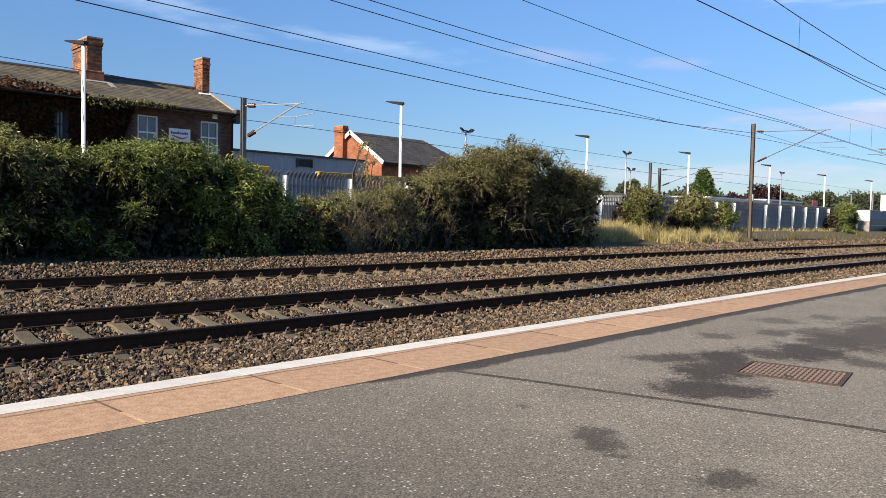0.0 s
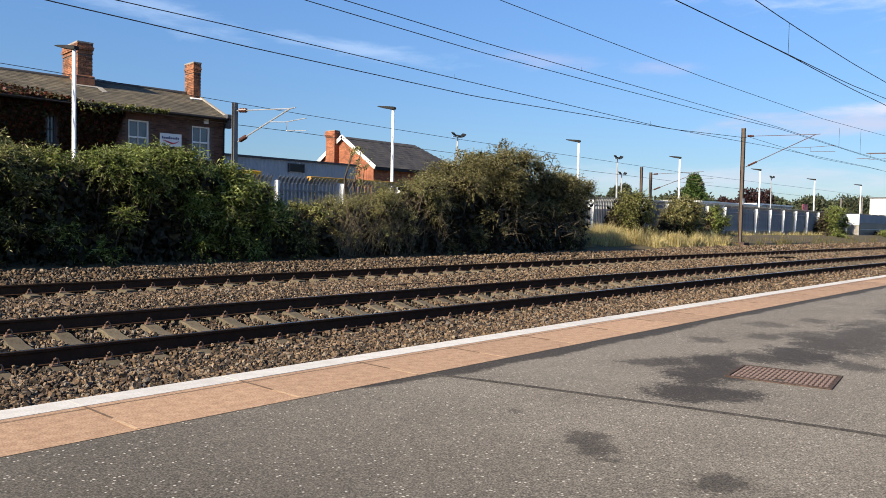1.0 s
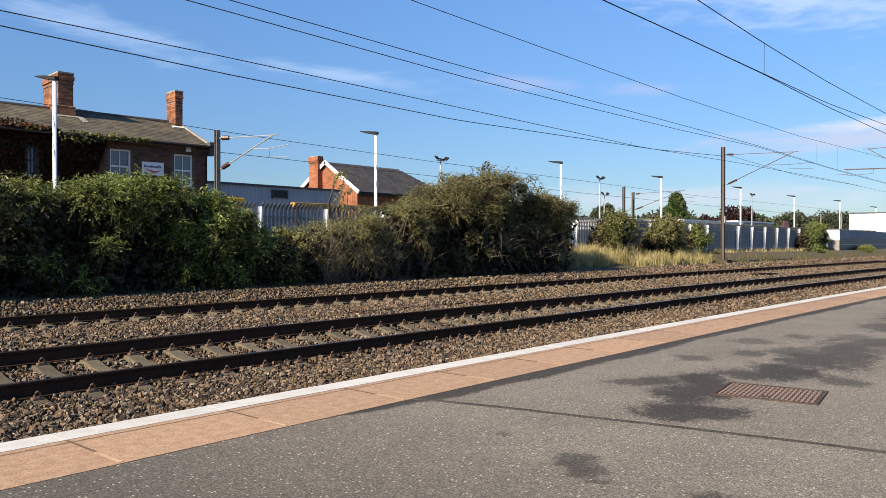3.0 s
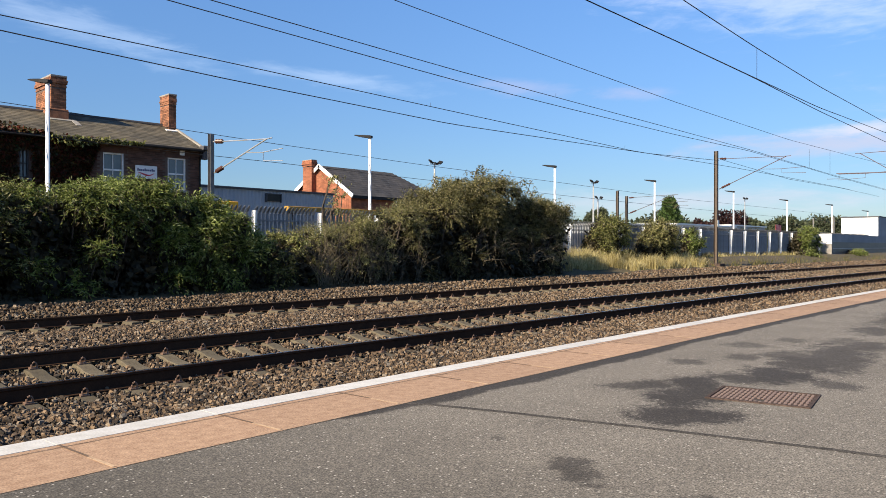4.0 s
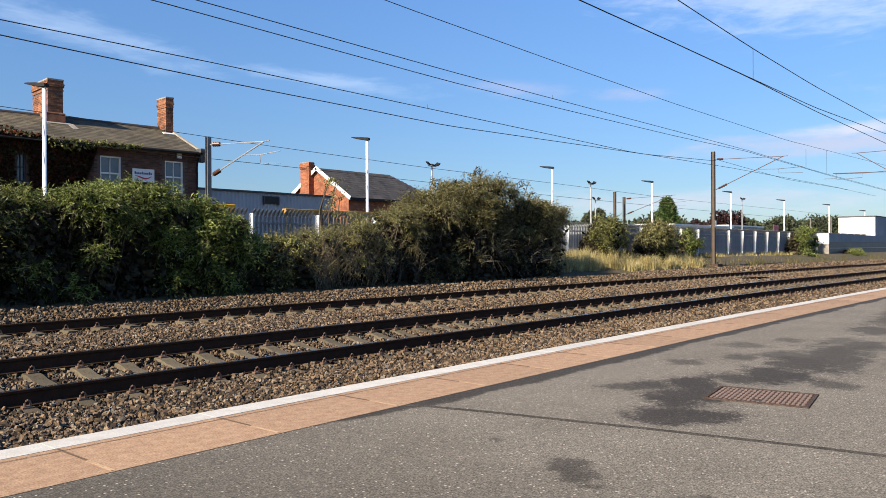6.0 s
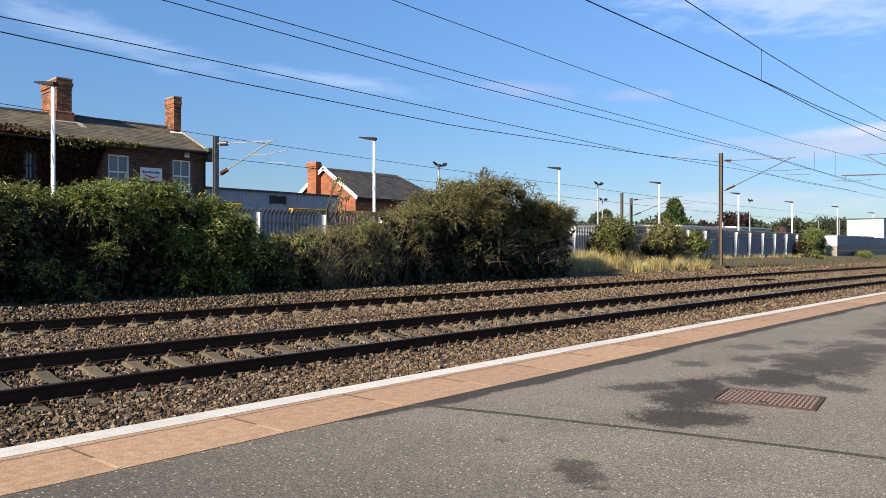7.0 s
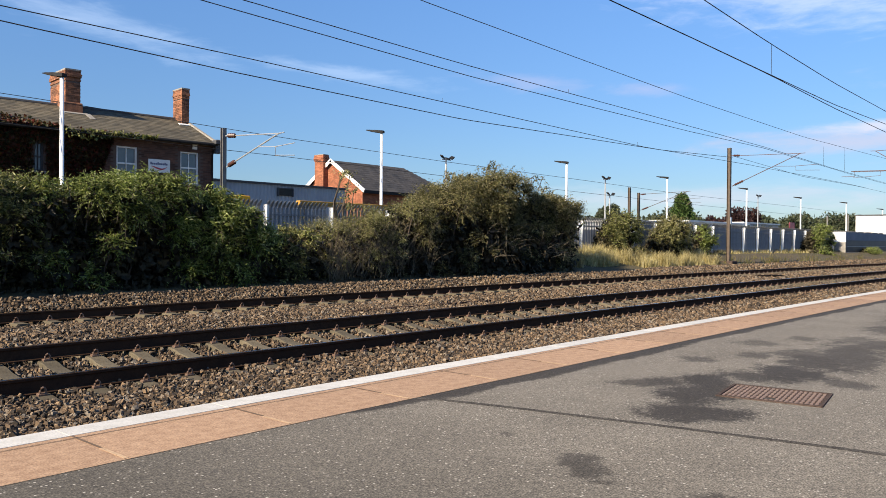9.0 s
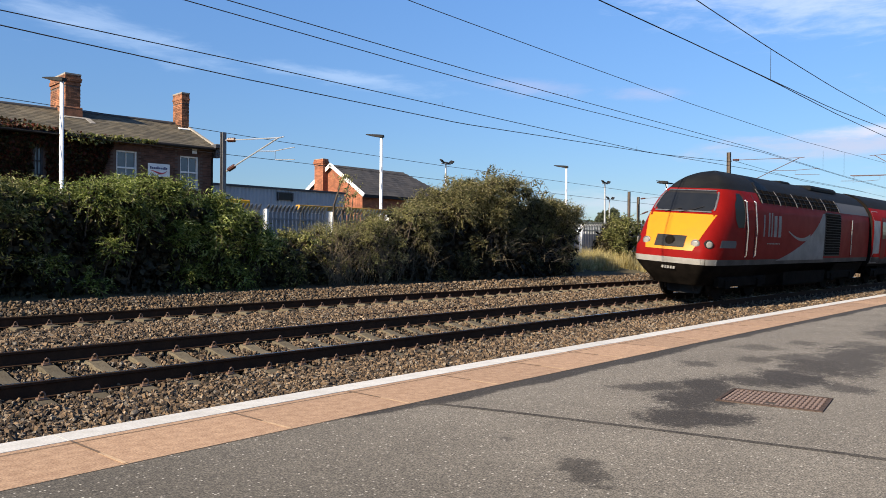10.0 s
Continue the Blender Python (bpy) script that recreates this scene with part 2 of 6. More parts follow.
# ---- building helpers ----


class Geo:
    """Vertices and faces gathered into one mesh."""

    def __init__(self):
        self.v, self.f, self.m = [], [], []

    def add(self, verts, faces, mi=0):
        o = len(self.v)
        self.v += [tuple(p) for p in verts]
        self.f += [tuple(i + o for i in q) for q in faces]
        self.m += [mi] * len(faces)
        return self

    def box(self, x0, x1, y0, y1, z0, z1, mi=0, bev=0.0):
        b = bev
        if b <= 0:
            vs = [(x, y, z) for z in (z0, z1) for x, y in ((x0, y0), (x1, y0), (x1, y1), (x0, y1))]
            return self.add(vs, [(3, 2, 1, 0), (4, 5, 6, 7), (0, 1, 5, 4), (1, 2, 6, 5), (2, 3, 7, 6), (3, 0, 4, 7)], mi)
        vs = [(x, y, z0) for x, y in ((x0, y0), (x1, y0), (x1, y1), (x0, y1))]
        vs += [(x, y, z1 - b) for x, y in ((x0, y0), (x1, y0), (x1, y1), (x0, y1))]
        vs += [(x, y, z1) for x, y in ((x0 + b, y0 + b), (x1 - b, y0 + b), (x1 - b, y1 - b), (x0 + b, y1 - b))]
        fs = [(3, 2, 1, 0), (8, 9, 10, 11)]
        for k in (0, 4):
            fs += [(k + i, k + (i + 1) % 4, k + 4 + (i + 1) % 4, k + 4 + i) for i in range(4)]
        return self.add(vs, fs, mi)

    def obox(self, c, size, m3, mi=0):
        """A box of that size round c, turned by the 3x3 matrix m3."""
        h = [s / 2 for s in size]
        vs = [Vector(c) + m3 @ Vector((sx * h[0], sy * h[1], sz * h[2])) for sz in (-1, 1) for sx, sy in ((-1, -1), (1, -1), (1, 1), (-1, 1))]
        return self.add(vs, [(3, 2, 1, 0), (4, 5, 6, 7), (0, 1, 5, 4), (1, 2, 6, 5), (2, 3, 7, 6), (3, 0, 4, 7)], mi)

    def tube(self, pts, radii, n=8, mi=0, caps=True):
        pts = [Vector(p) for p in pts]
        if not hasattr(radii, "__len__"):
            radii = [radii] * len(pts)
        o = []
        for i, (p, r) in enumerate(zip(pts, radii)):
            d = (pts[min(i + 1, len(pts) - 1)] - pts[max(i - 1, 0)]).normalized()
            a = d.cross(Vector((0, 0, 1)) if abs(d.z) < 0.95 else Vector((1, 0, 0))).normalized()
            b = d.cross(a)
            o += [p + r * (math.cos(2 * math.pi * k / n) * a + math.sin(2 * math.pi * k / n) * b) for k in range(n)]
        fs = [(i * n + k, i * n + (k + 1) % n, (i + 1) * n + (k + 1) % n, (i + 1) * n + k) for i in range(len(pts) - 1) for k in range(n)]
        if caps:
            fs += [tuple(range(n))[::-1], tuple((len(pts) - 1) * n + k for k in range(n))]
        return self.add(o, fs, mi)

    def sweep(self, path, prof, mi=0, cap=True):
        """A closed section prof [(across, up)] carried along path [(x, y, z, across unit vector)]."""
        n = len(prof)
        vs = [Vector(p) + a * q[0] + Vector((0, 0, q[1])) for p, a in path for q in prof]
        fs = [(i * n + k, (i + 1) * n + k, (i + 1) * n + (k + 1) % n, i * n + (k + 1) % n) for i in range(len(path) - 1) for k in range(n)]
        if cap:
            fs += [tuple(range(n)), tuple((len(path) - 1) * n + k for k in range(n))[::-1]]
        return self.add(vs, fs, mi)

    def grid(self, rows, mi=0):
        """Quads over rows of points, all of one length."""
        n = len(rows[0])
        return self.add([p for r in rows for p in r], [(i * n + k, i * n + k + 1, (i + 1) * n + k + 1, (i + 1) * n + k) for i in range(len(rows) - 1) for k in range(n - 1)], mi)

    def mesh(self, name, mats, smooth=False):
        me = bpy.data.meshes.new(name)
        me.from_pydata(self.v, [], self.f)
        for m in (mats if isinstance(mats, (list, tuple)) else [mats]):
            me.materials.append(m)
        if any(self.m):
            me.polygons.foreach_set("material_index", self.m)
        if smooth:
            me.polygons.foreach_set("use_smooth", [True] * len(me.polygons))
        me.update()
        return me


def part(name, geo, mat, parent=None, label="", smooth=False):
    """Links what geo holds as one mesh object, under a thing or a part."""
    ob = new(name, geo.mesh(name, mat, smooth) if isinstance(geo, Geo) else geo)
    ob.parent = parent
    return tagged(ob, label) if label else ob


def thing(name, label, category, at=None, group="", kind=""):
    ob = new(name)
    if at is not None:
        ob.matrix_basis = at
    return tagged(ob, label, category, group, kind)


def structure(name, geo, mat, label, smooth=False, category=""):
    return tagged(part(name, geo, mat, None, "", smooth), label, category or name.split("_")[0], "", "structure")


def raw_mesh(name, verts, faces, mat):
    """A mesh from numpy arrays: vertices, and faces all of one corner count."""
    me = bpy.data.meshes.new(name)
    nf, k = faces.shape
    me.vertices.add(len(verts))
    me.vertices.foreach_set("co", verts.astype(np.float32).ravel())
    me.loops.add(nf * k)
    me.loops.foreach_set("vertex_index", faces.astype(np.int32).ravel())
    me.polygons.add(nf)
    me.polygons.foreach_set("loop_start", np.arange(0, nf * k, k, dtype=np.int32))
    me.update(calc_edges=True)
    me.shade_flat()
    me.materials.append(mat)
    return me


# ---- the line of the railway: a wide curve towards the platform side ----
K = -0.001
X0, X1 = -14.0, 150.0


def bend(x):
    """How far the line has swung across at x."""
    return K * x * x / 2 if x < 150 else K * 150 * 150 / 2 + K * 150 * (x - 150)


def slope(x):
    return K * min(x, 150)


def line(off, z, x0=X0, x1=X1, step=3.0):
    n = int((x1 - x0) / step)
    out = []
    for i in range(n + 1):
        x = x0 + (x1 - x0) * i / n
        out.append((Vector((x, off + bend(x), z)), Vector((-slope(x), 1, 0)).normalized()))
    return out


EDGE = 5.65                       # platform edge
NEAR, MID, FAR = 9.70, 11.21, 16.44   # rails
Z_NEAR, Z_MID, Z_FAR = -0.289, -0.109, -0.107
CANT = math.atan2(Z_MID - Z_NEAR, MID - NEAR)
RAIL_H = 0.20


def bed_height(y):
    """Top of the ballast across the line."""
    pts = ((5.6, -0.56), (7.5, -0.53), (8.6, -0.54), (9.15, -0.535), (11.75, -0.325), (12.5, -0.30), (13.5, -0.27), (15.3, -0.32), (15.8, -0.37), (16.45, -0.37), (16.65, -0.28), (17.0, -0.14), (17.7, 0.05), (18.4, 0.09), (18.8, 0.10), (19.2, 0.02))
    for (a, za), (b, zb) in zip(pts, pts[1:]):
        if y <= b:
            return za + (zb - za) * max(0, (y - a) / (b - a))
    return pts[-1][1]


# ---- ground ----
g = Geo()
prof = ((-3000, -0.9), (-300, -0.9), (5.0, -0.9), (17.2, -0.75), (18.0, -0.05), (18.8, 0.10), (19.8, 0.35), (20.6, 0.62), (22, 0.66), (40, 0.66), (90, 0.6), (300, 0.5), (3000, 0.5))
rows = []
xs_ground = [-3000, -600, -150, -60] + [-30 + 6 * i for i in range(36)] + [230, 320, 600, 1200, 3000]
for x in xs_ground:
    dx = bend(x) if 0 < x < 400 else 0
    rows.append([(x, y + (dx if 2 < y < 60 else 0), z + (0.07 * noise.noise((x * 0.13, y * 0.5, 3)) if 18 < y < 60 else 0)) for y, z in prof])
structure("ground", g.grid(rows), M["soil"], "brown soil with dry weeds beside the railway", True)

# ---- platform ----
TAN0, TAN1 = 4.57, 5.385


def asphalt_mat():
    m = surf("platform_asphalt", (0.180, 0.158, 0.125), (0.146, 0.128, 0.102), 0.9, 0.9, 0.16, 85, grain=0.75)
    n, l = m.node_tree.nodes, m.node_tree.links
    b = n["Principled BSDF"]
    src = b.inputs["Base Color"].links[0].from_socket
    tc = n.new("ShaderNodeTexCoord")
    nz = n.new("ShaderNodeTexNoise")
    nz.inputs["Scale"].default_value, nz.inputs["Detail"].default_value = 3.0, 11
    nz.inputs["Roughness"].default_value = 0.76
    l.new(tc.outputs["Object"], nz.inputs["Vector"])
    speck = n.new("ShaderNodeTexNoise")
    speck.inputs["Scale"].default_value, speck.inputs["Detail"].default_value = 34.0, 4
    l.new(tc.outputs["Object"], speck.inputs["Vector"])
    rag = n.new("ShaderNodeMath")
    rag.operation = "MULTIPLY_ADD"
    rag.inputs[1].default_value = 0.42
    l.new(speck.outputs["Fac"], rag.inputs[0])
    l.new(nz.outputs["Fac"], rag.inputs[2])
    total = None
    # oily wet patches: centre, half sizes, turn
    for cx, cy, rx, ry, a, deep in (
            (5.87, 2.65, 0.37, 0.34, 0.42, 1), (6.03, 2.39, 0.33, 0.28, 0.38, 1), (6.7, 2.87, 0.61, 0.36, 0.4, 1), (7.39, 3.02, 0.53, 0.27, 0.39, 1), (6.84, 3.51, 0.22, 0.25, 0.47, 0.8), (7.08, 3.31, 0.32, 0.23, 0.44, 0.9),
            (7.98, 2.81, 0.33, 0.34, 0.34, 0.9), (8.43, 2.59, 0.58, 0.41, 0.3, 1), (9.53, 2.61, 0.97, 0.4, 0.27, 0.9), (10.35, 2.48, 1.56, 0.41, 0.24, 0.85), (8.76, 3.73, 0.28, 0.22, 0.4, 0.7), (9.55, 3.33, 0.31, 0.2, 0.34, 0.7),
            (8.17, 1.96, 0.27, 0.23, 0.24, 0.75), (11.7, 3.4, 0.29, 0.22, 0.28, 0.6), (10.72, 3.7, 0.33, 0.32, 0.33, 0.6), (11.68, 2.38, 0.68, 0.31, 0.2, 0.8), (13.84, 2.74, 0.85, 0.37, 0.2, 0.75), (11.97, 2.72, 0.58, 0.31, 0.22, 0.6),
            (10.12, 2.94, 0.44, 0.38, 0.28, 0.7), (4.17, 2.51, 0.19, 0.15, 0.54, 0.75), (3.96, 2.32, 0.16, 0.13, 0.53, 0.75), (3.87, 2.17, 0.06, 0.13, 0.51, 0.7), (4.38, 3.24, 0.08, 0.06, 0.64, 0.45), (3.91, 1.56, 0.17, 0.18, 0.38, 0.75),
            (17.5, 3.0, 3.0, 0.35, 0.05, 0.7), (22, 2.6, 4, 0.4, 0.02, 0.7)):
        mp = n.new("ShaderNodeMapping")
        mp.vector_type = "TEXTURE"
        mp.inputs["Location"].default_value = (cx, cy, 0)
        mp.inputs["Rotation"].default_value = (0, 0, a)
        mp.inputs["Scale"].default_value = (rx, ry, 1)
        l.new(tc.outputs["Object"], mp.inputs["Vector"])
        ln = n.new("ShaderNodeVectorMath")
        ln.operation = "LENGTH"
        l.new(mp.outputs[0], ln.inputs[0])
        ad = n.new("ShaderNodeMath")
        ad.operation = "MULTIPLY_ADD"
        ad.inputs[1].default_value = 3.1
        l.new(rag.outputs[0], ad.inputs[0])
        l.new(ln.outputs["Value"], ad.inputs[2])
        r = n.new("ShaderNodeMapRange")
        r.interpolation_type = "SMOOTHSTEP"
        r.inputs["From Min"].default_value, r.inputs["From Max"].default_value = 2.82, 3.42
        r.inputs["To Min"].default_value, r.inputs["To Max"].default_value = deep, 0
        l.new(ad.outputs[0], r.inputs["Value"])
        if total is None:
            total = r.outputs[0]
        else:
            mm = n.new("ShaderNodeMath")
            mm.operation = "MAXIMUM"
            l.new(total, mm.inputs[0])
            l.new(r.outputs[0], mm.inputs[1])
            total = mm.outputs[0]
    # ragged dark sealant beside the coping
    def calc(op, a, b2, c=None):
        q = n.new("ShaderNodeMath")
        q.operation = op
        for sock, val in zip(q.inputs, (a, b2, c)):
            if isinstance(val, (int, float)):
                sock.default_value = val
            elif val is not None:
                l.new(val, sock)
        return q.outputs[0]
    sxy = n.new("ShaderNodeSeparateXYZ")
    l.new(tc.outputs["Object"], sxy.inputs[0])
    wide = n.new("ShaderNodeTexNoise")
    wide.inputs["Scale"].default_value, wide.inputs["Detail"].default_value = 0.8, 3
    l.new(tc.outputs["Object"], wide.inputs["Vector"])
    off = calc("SUBTRACT", calc("MULTIPLY_ADD", calc("MULTIPLY", sxy.outputs["X"], sxy.outputs["X"]), K / 2, TAN0), sxy.outputs["Y"])
    start = calc("MULTIPLY", calc("MAXIMUM", calc("SUBTRACT", 5.0, sxy.outputs["X"]), 0.0), 0.9)
    v = calc("ADD", calc("MULTIPLY_ADD", off, 5.0, start), calc("MULTIPLY_ADD", nz.outputs["Fac"], 1.6, calc("MULTIPLY", wide.outputs["Fac"], 1.4)))
    band = n.new("ShaderNodeMapRange")
    band.interpolation_type = "SMOOTHSTEP"
    band.inputs["From Min"].default_value, band.inputs["From Max"].default_value = 2.35, 2.75
    band.inputs["To Min"].default_value, band.inputs["To Max"].default_value = 1, 0
    l.new(v, band.inputs["Value"])
    total = calc("MAXIMUM", total, band.outputs[0])
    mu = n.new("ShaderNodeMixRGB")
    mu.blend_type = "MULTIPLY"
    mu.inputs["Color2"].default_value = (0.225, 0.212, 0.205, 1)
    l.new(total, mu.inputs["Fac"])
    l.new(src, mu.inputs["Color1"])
    # aggregate: a tone for each small chipping
    ag = n.new("ShaderNodeTexVoronoi")
    ag.inputs["Scale"].default_value = 62
    l.new(tc.outputs["Object"], ag.inputs["Vector"])
    ags = n.new("ShaderNodeSeparateColor")
    l.new(ag.outputs["Color"], ags.inputs[0])
    agr = n.new("ShaderNodeMapRange")
    agr.inputs["To Min"].default_value, agr.inputs["To Max"].default_value = 0.66, 1.30
    l.new(ags.outputs[1], agr.inputs["Value"])
    agm = n.new("ShaderNodeVectorMath")
    agm.operation = "SCALE"
    l.new(mu.outputs[0], agm.inputs[0])
    l.new(agr.outputs[0], agm.inputs["Scale"])
    # pale grit in the surface
    vo = n.new("ShaderNodeTexVoronoi")
    vo.inputs["Scale"].default_value = 46
    l.new(tc.outputs["Object"], vo.inputs["Vector"])
    gr = n.new("ShaderNodeMapRange")
    gr.inputs["From Min"].default_value, gr.inputs["From Max"].default_value = 0.22, 0.40
    gr.inputs["To Min"].default_value, gr.inputs["To Max"].default_value = 0.75, 0
    l.new(vo.outputs["Distance"], gr.inputs["Value"])
    sel = n.new("ShaderNodeMath")
    sel.operation = "GREATER_THAN"
    sel.inputs[1].default_value = 0.9
    sp = n.new("ShaderNodeSeparateColor")
    l.new(vo.outputs["Color"], sp.inputs[0])
    l.new(sp.outputs[0], sel.inputs[0])
    pr = n.new("ShaderNodeMath")
    pr.operation = "MULTIPLY"
    l.new(gr.outputs[0], pr.inputs[0])
    l.new(sel.outputs[0], pr.inputs[1])
    mg = n.new("ShaderNodeMixRGB")
    mg.inputs["Color2"].default_value = (0.62, 0.57, 0.49, 1)
    l.new(calc("MULTIPLY", pr.outputs[0], calc("MULTIPLY_ADD", total, -0.8, 1.0)), mg.inputs["Fac"])
    # asphalt tone falls to 0.58 towards low x, with a noisy edge
    sx = n.new("ShaderNodeSeparateXYZ")
    l.new(tc.outputs["Object"], sx.inputs[0])
    tone_x = n.new("ShaderNodeMath")
    tone_x.operation = "MULTIPLY_ADD"
    tone_x.inputs[1].default_value = 1.6
    l.new(nz.outputs["Fac"], tone_x.inputs[0])
    l.new(sx.outputs["X"], tone_x.inputs[2])
    ar = n.new("ShaderNodeMapRange")
    ar.interpolation_type = "SMOOTHSTEP"
    ar.inputs["From Min"].default_value, ar.inputs["From Max"].default_value = 2.6, 5.6
    ar.inputs["To Min"].default_value, ar.inputs["To Max"].default_value = 0.58, 1.04
    l.new(tone_x.outputs[0], ar.inputs["Value"])
    sc = n.new("ShaderNodeVectorMath")
    sc.operation = "SCALE"
    l.new(agm.outputs[0], sc.inputs[0])
    l.new(ar.outputs[0], sc.inputs["Scale"])
    l.new(sc.outputs[0], mg.inputs["Color1"])
    l.new(mg.outputs[0], b.inputs["Base Color"])
    return m


M["asphalt"] = asphalt_mat()
g = Geo()
rows = []
for p, a in line(0, 0, X0, X1, 1.5):
    rows.append([(p.x, -7.0, -0.9), (p.x, -7.0, 0)] + [(p.x, -7.0 + (p.y + TAN0 + 7.0) * k / 10, 0.0) for k in range(1, 11)] + [(p.x, p.y + TAN0, -0.9)])
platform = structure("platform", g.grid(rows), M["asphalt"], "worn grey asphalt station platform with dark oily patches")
g = Geo()
rows = []
for p, a in line(0, 0, X0, X1, 1.5):
    rows.append([(p.x, p.y + TAN0 - 0.002, -0.05), (p.x, p.y + TAN0 + 0.004, -0.018), (p.x, p.y + EDGE - 0.03, -0.018), (p.x, p.y + EDGE - 0.03, -0.9)])
part("edge_wall", g.grid(rows), M["concrete"], platform, "concrete platform wall under the coping")
# tar-sealed joints in the asphalt
g = Geo()
g.tube([(4.86, 4.56, 0), (4.93, 4.4, 0), (5.10, 3.75, 0), (5.21, 3.21, 0), (5.35, 2.57, 0), (5.46, 1.98, 0), (5.56, 1.45, 0), (5.62, 1.0, 0), (5.75, -0.2, 0), (5.9, -2.5, 0)], 0.036, 8)
g.v = [(x, y, 0.001 if z <= 0.002 else 0.004) for x, y, z in g.v]
part("tar_joint", g, M["tar"], platform, "dark tar joint across the asphalt")

# ---- the two tracks ----
RP = ((-0.075, -RAIL_H), (-0.075, -RAIL_H + 0.012), (-0.012, -RAIL_H + 0.03), (-0.010, -0.05), (-0.036, -0.036), (-0.036, -0.006), (-0.030, -0.0005),
      (0.030, -0.0005), (0.036, -0.006), (0.036, -0.036), (0.010, -0.05), (0.012, -RAIL_H + 0.03), (0.075, -RAIL_H + 0.012), (0.075, -RAIL_H))


def rail(off, z, parent):
    g = Geo()
    n = len(RP)
    g.sweep(line(off, z, X0, X1, 1.5), RP)
    for i in range(len(g.m) - 2):
        if i % n == 6:
            g.m[i] = 1
    return part("rail", g, [M["rail"], M["rail_head"]], parent)


track_near = thing("railway_track", "canted railway track with dark rails on concrete sleepers", "track", kind="structure")
track_far = thing("railway_track", "dark rail on concrete sleepers bedded in ballast", "track", kind="structure")
rail(NEAR, Z_NEAR, track_near), rail(MID, Z_MID, track_near), rail(FAR, Z_FAR, track_far)

sg = Geo()    # one sleeper, along y, its top dished between the rail seats
prof_y = ((-1.25, 0.0), (-1.0, 0.0), (-0.5, 0.0), (-0.35, -0.025), (0.35, -0.025), (0.5, 0.0), (1.0, 0.0), (1.25, 0.0))
rows = []
for y, z in prof_y:
    rows.append([(-0.14, y, z - 0.14), (-0.115, y, z - 0.012), (-0.10, y, z), (0.10, y, z), (0.115, y, z - 0.012), (0.14, y, z - 0.14)])
sg.grid(rows)
sg.add(rows[0], [tuple(range(6))[::-1]])
sg.add(rows[-1], [tuple(range(6))])
sleeper_me = sg.mesh("sleeper", M["sleeper"])
cg = Geo()    # a spring clip with its shoulder
cg.box(-0.055, 0.055, -0.05, 0.02, -0.005, 0.022, bev=0.008)
cg.tube([(0.037 * math.cos(math.pi * k / 6), -0.03, 0.02 + 0.075 * math.sin(math.pi * k / 6)) for k in range(7)], 0.0125, 6)
clip_me = cg.mesh("clip", M["clip"])
SP = 0.643


def sleepers(parent, y_mid, z_mid, tilt, clip_ys, x0, phase, n, dy=0.0):
    rnd = random.Random(4)
    for i in range(n):
        x = x0 + phase + i * SP + rnd.uniform(-0.02, 0.02)
        s = part("sleeper", sleeper_me, None, parent)
        s.matrix_basis = pose(x, y_mid + bend(x) + rnd.uniform(-0.02, 0.02), z_mid + rnd.uniform(-0.006, 0.006), math.degrees(tilt), 0, math.degrees(slope(x)) + rnd.uniform(-0.6, 0.6))
        for cy in clip_ys:
            c = part("clip", clip_me, None, s)
            c.matrix_basis = pose(0, cy, 0.005) @ Matrix.Scale(1.0, 4)


sleepers(track_near, (NEAR + MID) / 2 - 0.004, (Z_NEAR + Z_MID) / 2 - RAIL_H - 0.002, CANT, (-0.755 - 0.10, 0.755 - 0.10), 0, 3.75 - 20 * SP, 175)
sleepers(track_far, FAR + 0.755, Z_FAR - RAIL_H + 0.01, 0.0, (-0.755 - 0.10,), 0, 3.95 - 18 * SP, 160)

# ---- ballast: a bed and loose broken stones ----
g = Geo()
ys_bed = [5.6 + 0.35 * i for i in range(40)]
rows = []
for i in range(200):
    x = X0 + (X1 - X0) * i / 199
    rows.append([(x, y + bend(x), bed_height(y) - 0.05 + 0.02 * noise.noise((x * 1.3, y * 1.3, 0))) for y in ys_bed])
bed = structure("track_bed", g.grid(rows), M["bed"], "stone ballast bed under the tracks, darkened for shade between stones", True, "ballast")

rng = np.random.default_rng(7)
corner = np.array([(sx, sy, sz) for sz in (-1, 1) for sx, sy in ((-1, -1), (1, -1), (1, 1), (-1, 1))], float) * 0.62
cube_f = np.array([(3, 2, 1, 0), (4, 5, 6, 7), (0, 1, 5, 4), (1, 2, 6, 5), (2, 3, 7, 6), (3, 0, 4, 7)])


def stones(px, py, pz, size):
    """Broken stones: small blocks with every corner shifted, turned at random."""
    n = len(px)
    c = corner[None] * (1 + rng.uniform(-0.38, 0.30, (n, 8, 3))) * rng.uniform(0.55, 1.25, (n, 1, 3))
    a, b = rng.uniform(0, 2 * np.pi, n), rng.uniform(-0.9, 0.9, n)
    ca, sa, cb, sb = np.cos(a), np.sin(a), np.cos(b), np.sin(b)
    x, y, z = c[..., 0], c[..., 1], c[..., 2]
    y, z = y * cb[:, None] - z * sb[:, None], y * sb[:, None] + z * cb[:, None]
    x, y = x * ca[:, None] - y * sa[:, None], x * sa[:, None] + y * ca[:, None]
    v = np.stack([x, y, z], -1) * size[:, None, None] + np.stack([px, py, pz], -1)[:, None]
    f = (cube_f[None] + 8 * np.arange(n)[:, None, None]).reshape(-1, 4)
    return v.reshape(-1, 3), f


